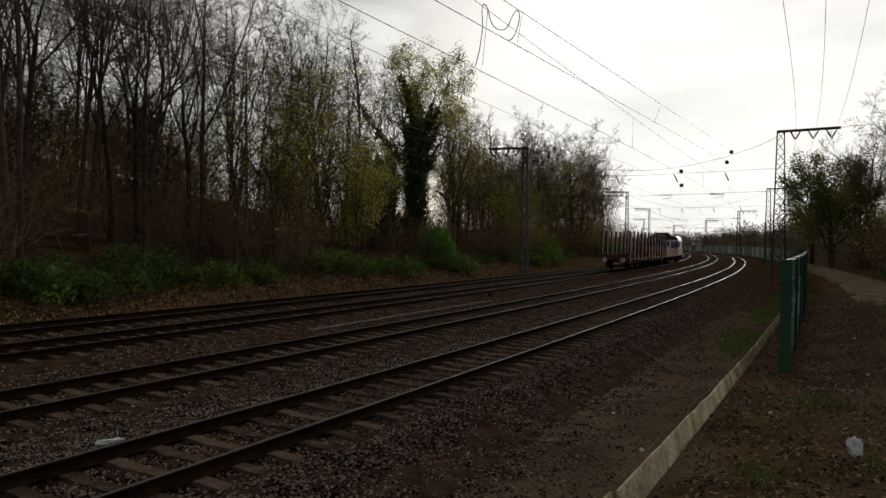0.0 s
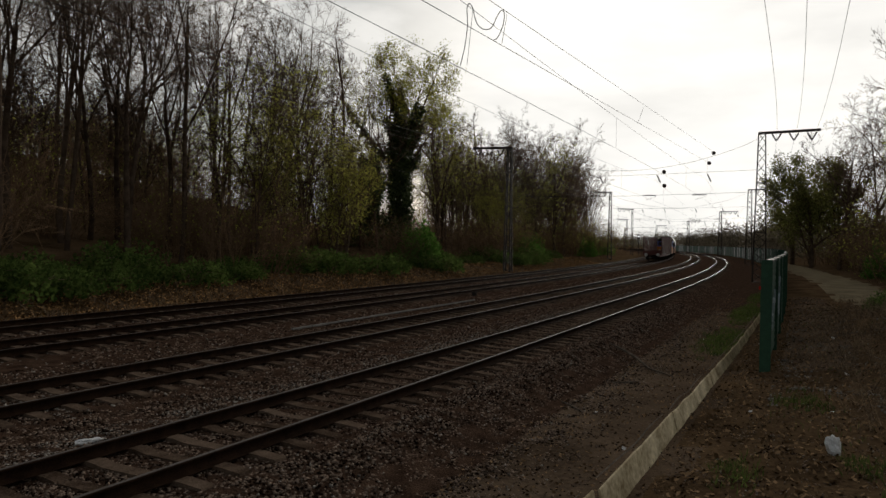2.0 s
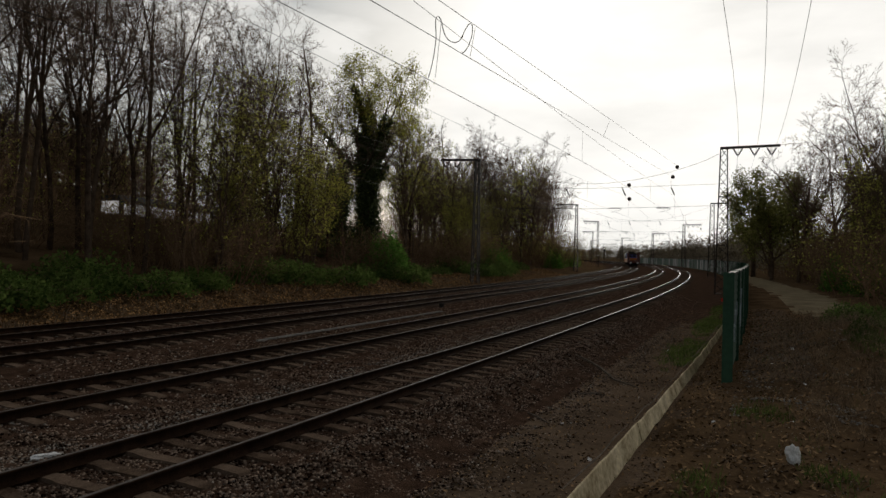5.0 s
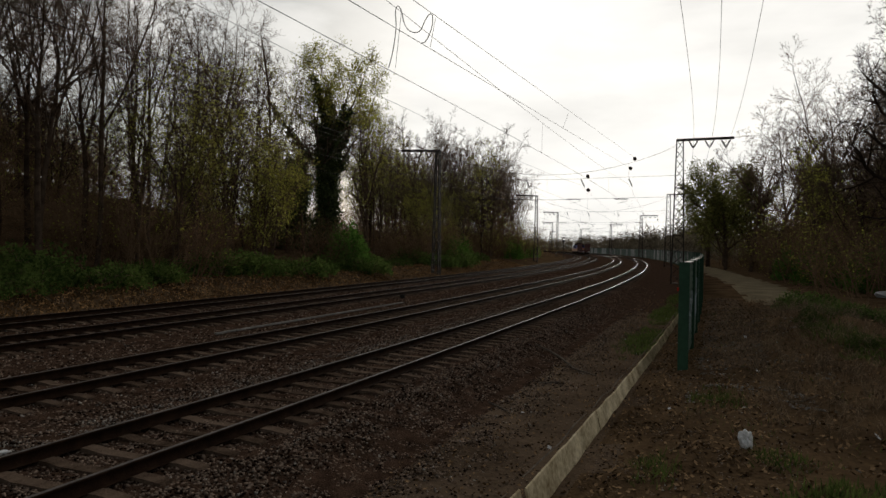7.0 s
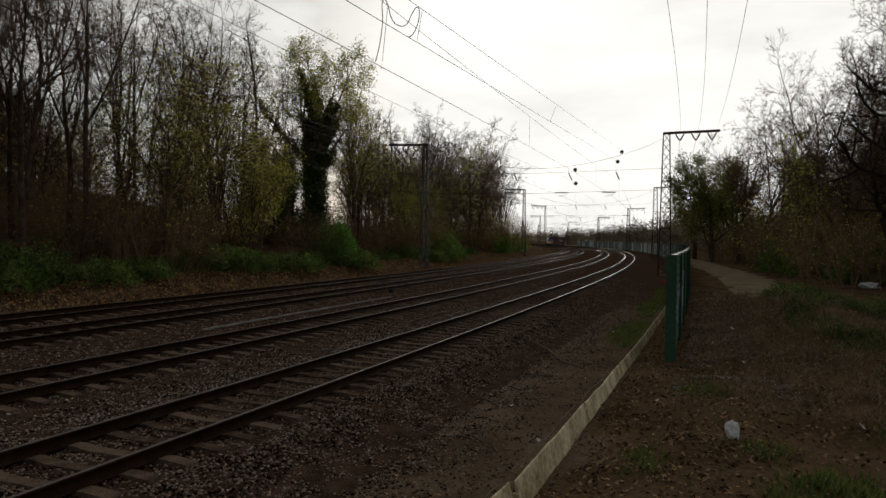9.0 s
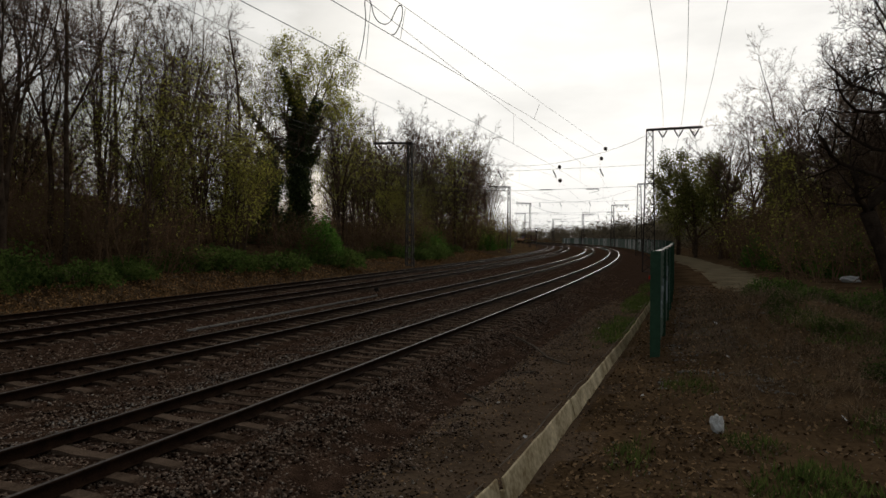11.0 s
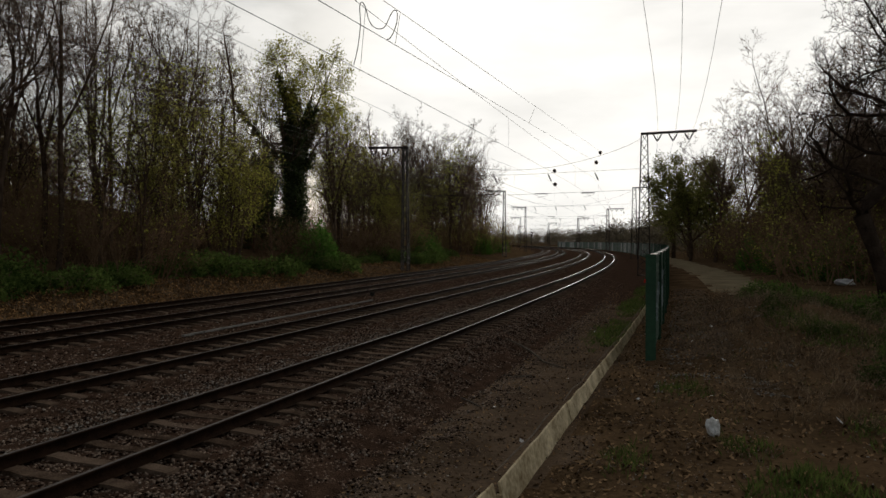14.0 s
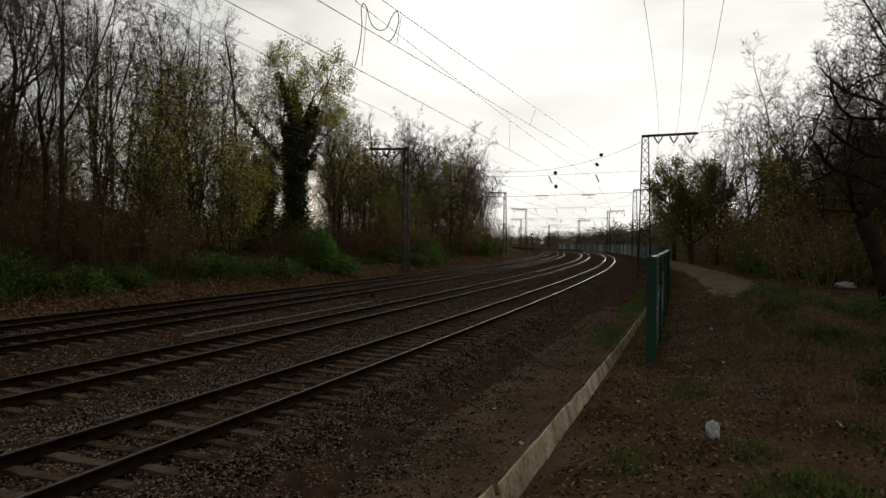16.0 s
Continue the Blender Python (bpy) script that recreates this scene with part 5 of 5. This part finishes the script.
def locomotive():
    """A full-width diesel locomotive, 23 m over the body; y runs forward."""
    e = thing("diesel_locomotive", Matrix(), "amber and blue diesel locomotive with a white front end", "locomotive")
    half = 11.6

    def hull(y0, y1, prof0, prof1, m, name, label=""):
        n = len(prof0)
        v = [(x, y0, z) for x, z in prof0] + [(x, y1, z) for x, z in prof1]
        f = [(i, (i + 1) % n, n + (i + 1) % n, n + i) for i in range(n)] + [tuple(reversed(range(n))), tuple(range(n, 2 * n))]
        return mesh_ob(name, v, f, m, e, label)

    low = [(-1.4, 1.0), (1.4, 1.0), (1.4, 2.0), (-1.4, 2.0)]
    mid = [(-1.4, 2.0), (1.4, 2.0), (1.4, 3.2), (-1.4, 3.2)]
    roof = [(-1.4, 3.2), (1.4, 3.2), (1.25, 3.6), (0.9, 3.85), (-0.9, 3.85), (-1.25, 3.6)]
    hull(-9.4, 9.4, low, low, M_LOCO_Y, "lower_body")
    hull(-9.4, 3.6, mid, mid, M_LOCO_B, "upper_body", "dark blue upper body side")
    hull(3.6, 9.4, mid, mid, M_LOCO_W, "upper_body", "white upper body side")
    hull(-9.4, 3.6, roof, roof, M_UNDER, "roof", "sooty dark curved roof")
    hull(3.6, 9.4, roof, roof, M_LOCO_W, "roof", "pale curved roof")
    for k in range(7):
        Bag().box(1.41, -8.8 + 1.9 * k, 2.1, 0.04, 0.28, 2.1).ob("door_post", M_UNDER, e)
    for sg in (-1, 1):
        y0, y1 = sg * 9.4, sg * half
        front = [(-1.3, 1.0), (1.3, 1.0), (1.3, 2.25), (-1.3, 2.25)]
        hull(y0, y1, [(-1.4, 1.0), (1.4, 1.0), (1.4, 2.25), (-1.4, 2.25)], front, M_LOCO_Y, "nose")
        cab = hull(y0, sg * (half - 0.45), [(-1.4, 2.25), (1.4, 2.25), (1.4, 3.2), (-1.4, 3.2)], [(-1.25, 2.25), (1.25, 2.25), (1.2, 3.2), (-1.2, 3.2)], M_LOCO_W if sg > 0 else M_LOCO_B, "cab")
        hull(y0, sg * (half - 0.5), roof, [(-1.2, 3.2), (1.2, 3.2), (1.05, 3.5), (0.75, 3.65), (-0.75, 3.65), (-1.05, 3.5)], M_LOCO_W if sg > 0 else M_UNDER, "cab_roof")
        for x in (-0.6, 0.6):
            Bag().box(x, sg * (half - 0.43), 2.78, 0.98, 0.06, 0.6).ob("windscreen", M_GLASS, cab)
        for x in (-1.37, 1.37):
            Bag().box(x, sg * 10.1, 2.75, 0.06, 0.7, 0.55).ob("side_window", M_GLASS, cab)
        for x in (-0.85, 0.85):
            Bag().tube([(x, sg * (half - 0.02), 1.6), (x, sg * (half + 0.05), 1.6)], 0.14, 12).ob("headlight", M_BUFFER, e)
        Bag().box(0, sg * (half - 0.2), 0.75, 2.6, 0.3, 0.6).ob("buffer_beam", M_UNDER, e)
        buffers(sg * half, sg, e)
        bogie(sg * 7.2, e, 3.6)
        for d in (-1.8, 0, 1.8):
            wheelset(sg * 7.2 + d, e)
        for k in range(5):
            Bag().box(sg * 1.405, -5.5 + 2.6 * k, 2.6, 0.03, 1.7, 0.8).ob("grille", M_UNDER, e)
    Bag().box(0, 0, 0.7, 2.2, 5.0, 0.7).ob("fuel_tank", M_UNDER, e)
    Bag().box(0, -5.2, 4.0, 1.7, 3.0, 0.36).ob("cooling_hood", M_UNDER, e)
    Bag().box(0, 2.5, 3.95, 0.7, 1.4, 0.25).ob("exhaust", M_UNDER, e)
    return e


M_BUS = mat("dark_bus_paint", (0.03, 0.035, 0.035), (0.06, 0.065, 0.065), 1.5, 0.4, bump=0.02, local=True, spec=0.4)


def coach():
    """A dark bus, 12 m long, on the lane behind the wood; y runs forward."""
    e = thing("bus", Matrix(), "dark bus with a row of lit windows passing behind the trees", "bus")
    lit = bpy.data.materials.new("lit_bus_window")
    lit.use_nodes = True
    p = lit.node_tree.nodes["Principled BSDF"]
    p.inputs["Base Color"].default_value, p.inputs["Roughness"].default_value = (0.25, 0.26, 0.27, 1), 0.15
    p.inputs["Emission Color"].default_value, p.inputs["Emission Strength"].default_value = (1.0, 0.95, 0.92, 1), 0.34
    side = [(-1.25, 0.35), (1.25, 0.35), (1.27, 1.35), (1.2, 2.55), (1.0, 2.95), (-1.0, 2.95), (-1.2, 2.55), (-1.27, 1.35)]
    v = [(x, y, z) for y, k in ((-6, 0.96), (-5.8, 1), (5.75, 1), (6, 0.94)) for x, z in ((a * k, b) for a, b in side)]
    f = [(r * 8 + j, r * 8 + (j + 1) % 8, r * 8 + 8 + (j + 1) % 8, r * 8 + 8 + j) for r in range(3) for j in range(8)] + [tuple(reversed(range(8))), tuple(range(24, 32))]
    mesh_ob("body", v, f, M_BUS, e)
    for sg in (-1, 1):
        for k in range(7):
            Bag().box(sg * 1.245, -4.9 + 1.6 * k, 1.75, 0.06, 1.45, 0.95).ob("window", lit, e)
        Bag().box(0, sg * 5.99, 1.9, 2.0, 0.05, 1.1).ob("windscreen", lit, e)
        for y in (-3.2, 3.4):
            Bag().tube([(sg * 1.0, y, 0.48), (sg * 1.26, y, 0.48)], 0.48, 16).ob("wheel", M_UNDER, e)
    return e


REAR = [(0.0, 72.0), (0.5, 83.5), (1.5, 105.0), (2.5, 127.0), (3.5, 152.0), (5.0, 197.0), (7.5, 269.0), (9.0, 309.0), (12.5, 396.0), (16.0, 478.0)]


def ride(ob, ahead):
    """Rows of a vehicle whose middle runs so far ahead of the train's rear end, on the third track."""
    out = []
    ts = [r[0] for r in REAR]
    for k in range(33):
        t = k * 0.5
        s = float(np.interp(t, ts, [r[1] for r in REAR])) + ahead
        x, y, h = plan(s, TRACKS[2])
        out.append((t, pose(float(x), float(y), 0.182, 0, 0, -math.degrees(float(h)))))
    walk(ob, out)


wagon = stake_wagon()
wagon_ahead = copy_thing(wagon, Matrix())
loco = locomotive()
bus = coach()
# seconds and metres along the lane of the bus's front
BUS = [(0.0, -14.0), (3.0, 32.5), (3.4, 38.8), (3.8, 44.8), (4.2, 50.5), (4.6, 56.5), (5.0, 62.0), (5.2, 64.6), (7.5, 96.0), (9.5, 123.0), (12.0, 156.0), (16.0, 208.0)]


def drive(ob):
    """Rows of the bus on its lane, which turns away behind the hill."""
    out = []
    for k in range(41):
        t = k * 0.4
        ends = []
        for back in (0.0, 12.0):
            s = float(np.interp(t, [r[0] for r in BUS], [r[1] for r in BUS])) - back
            u = -45 - 70 * float(smooth(62, 150, s))
            x, y, h = plan(s, u)
            ends.append(Vector((float(x), float(y), float(ground_z(s, u)))))
        mid, d = (ends[0] + ends[1]) / 2, ends[0] - ends[1]
        out.append((t, pose(mid.x, mid.y, mid.z, math.degrees(math.atan2(d.z, math.hypot(d.x, d.y))), 0, -math.degrees(math.atan2(d.x, d.y)))))
    walk(ob, out)


def motions():
    ride(wagon, 6.6)
    ride(wagon_ahead, 19.8)
    ride(loco, 39.0)
    drive(bus)


motions()
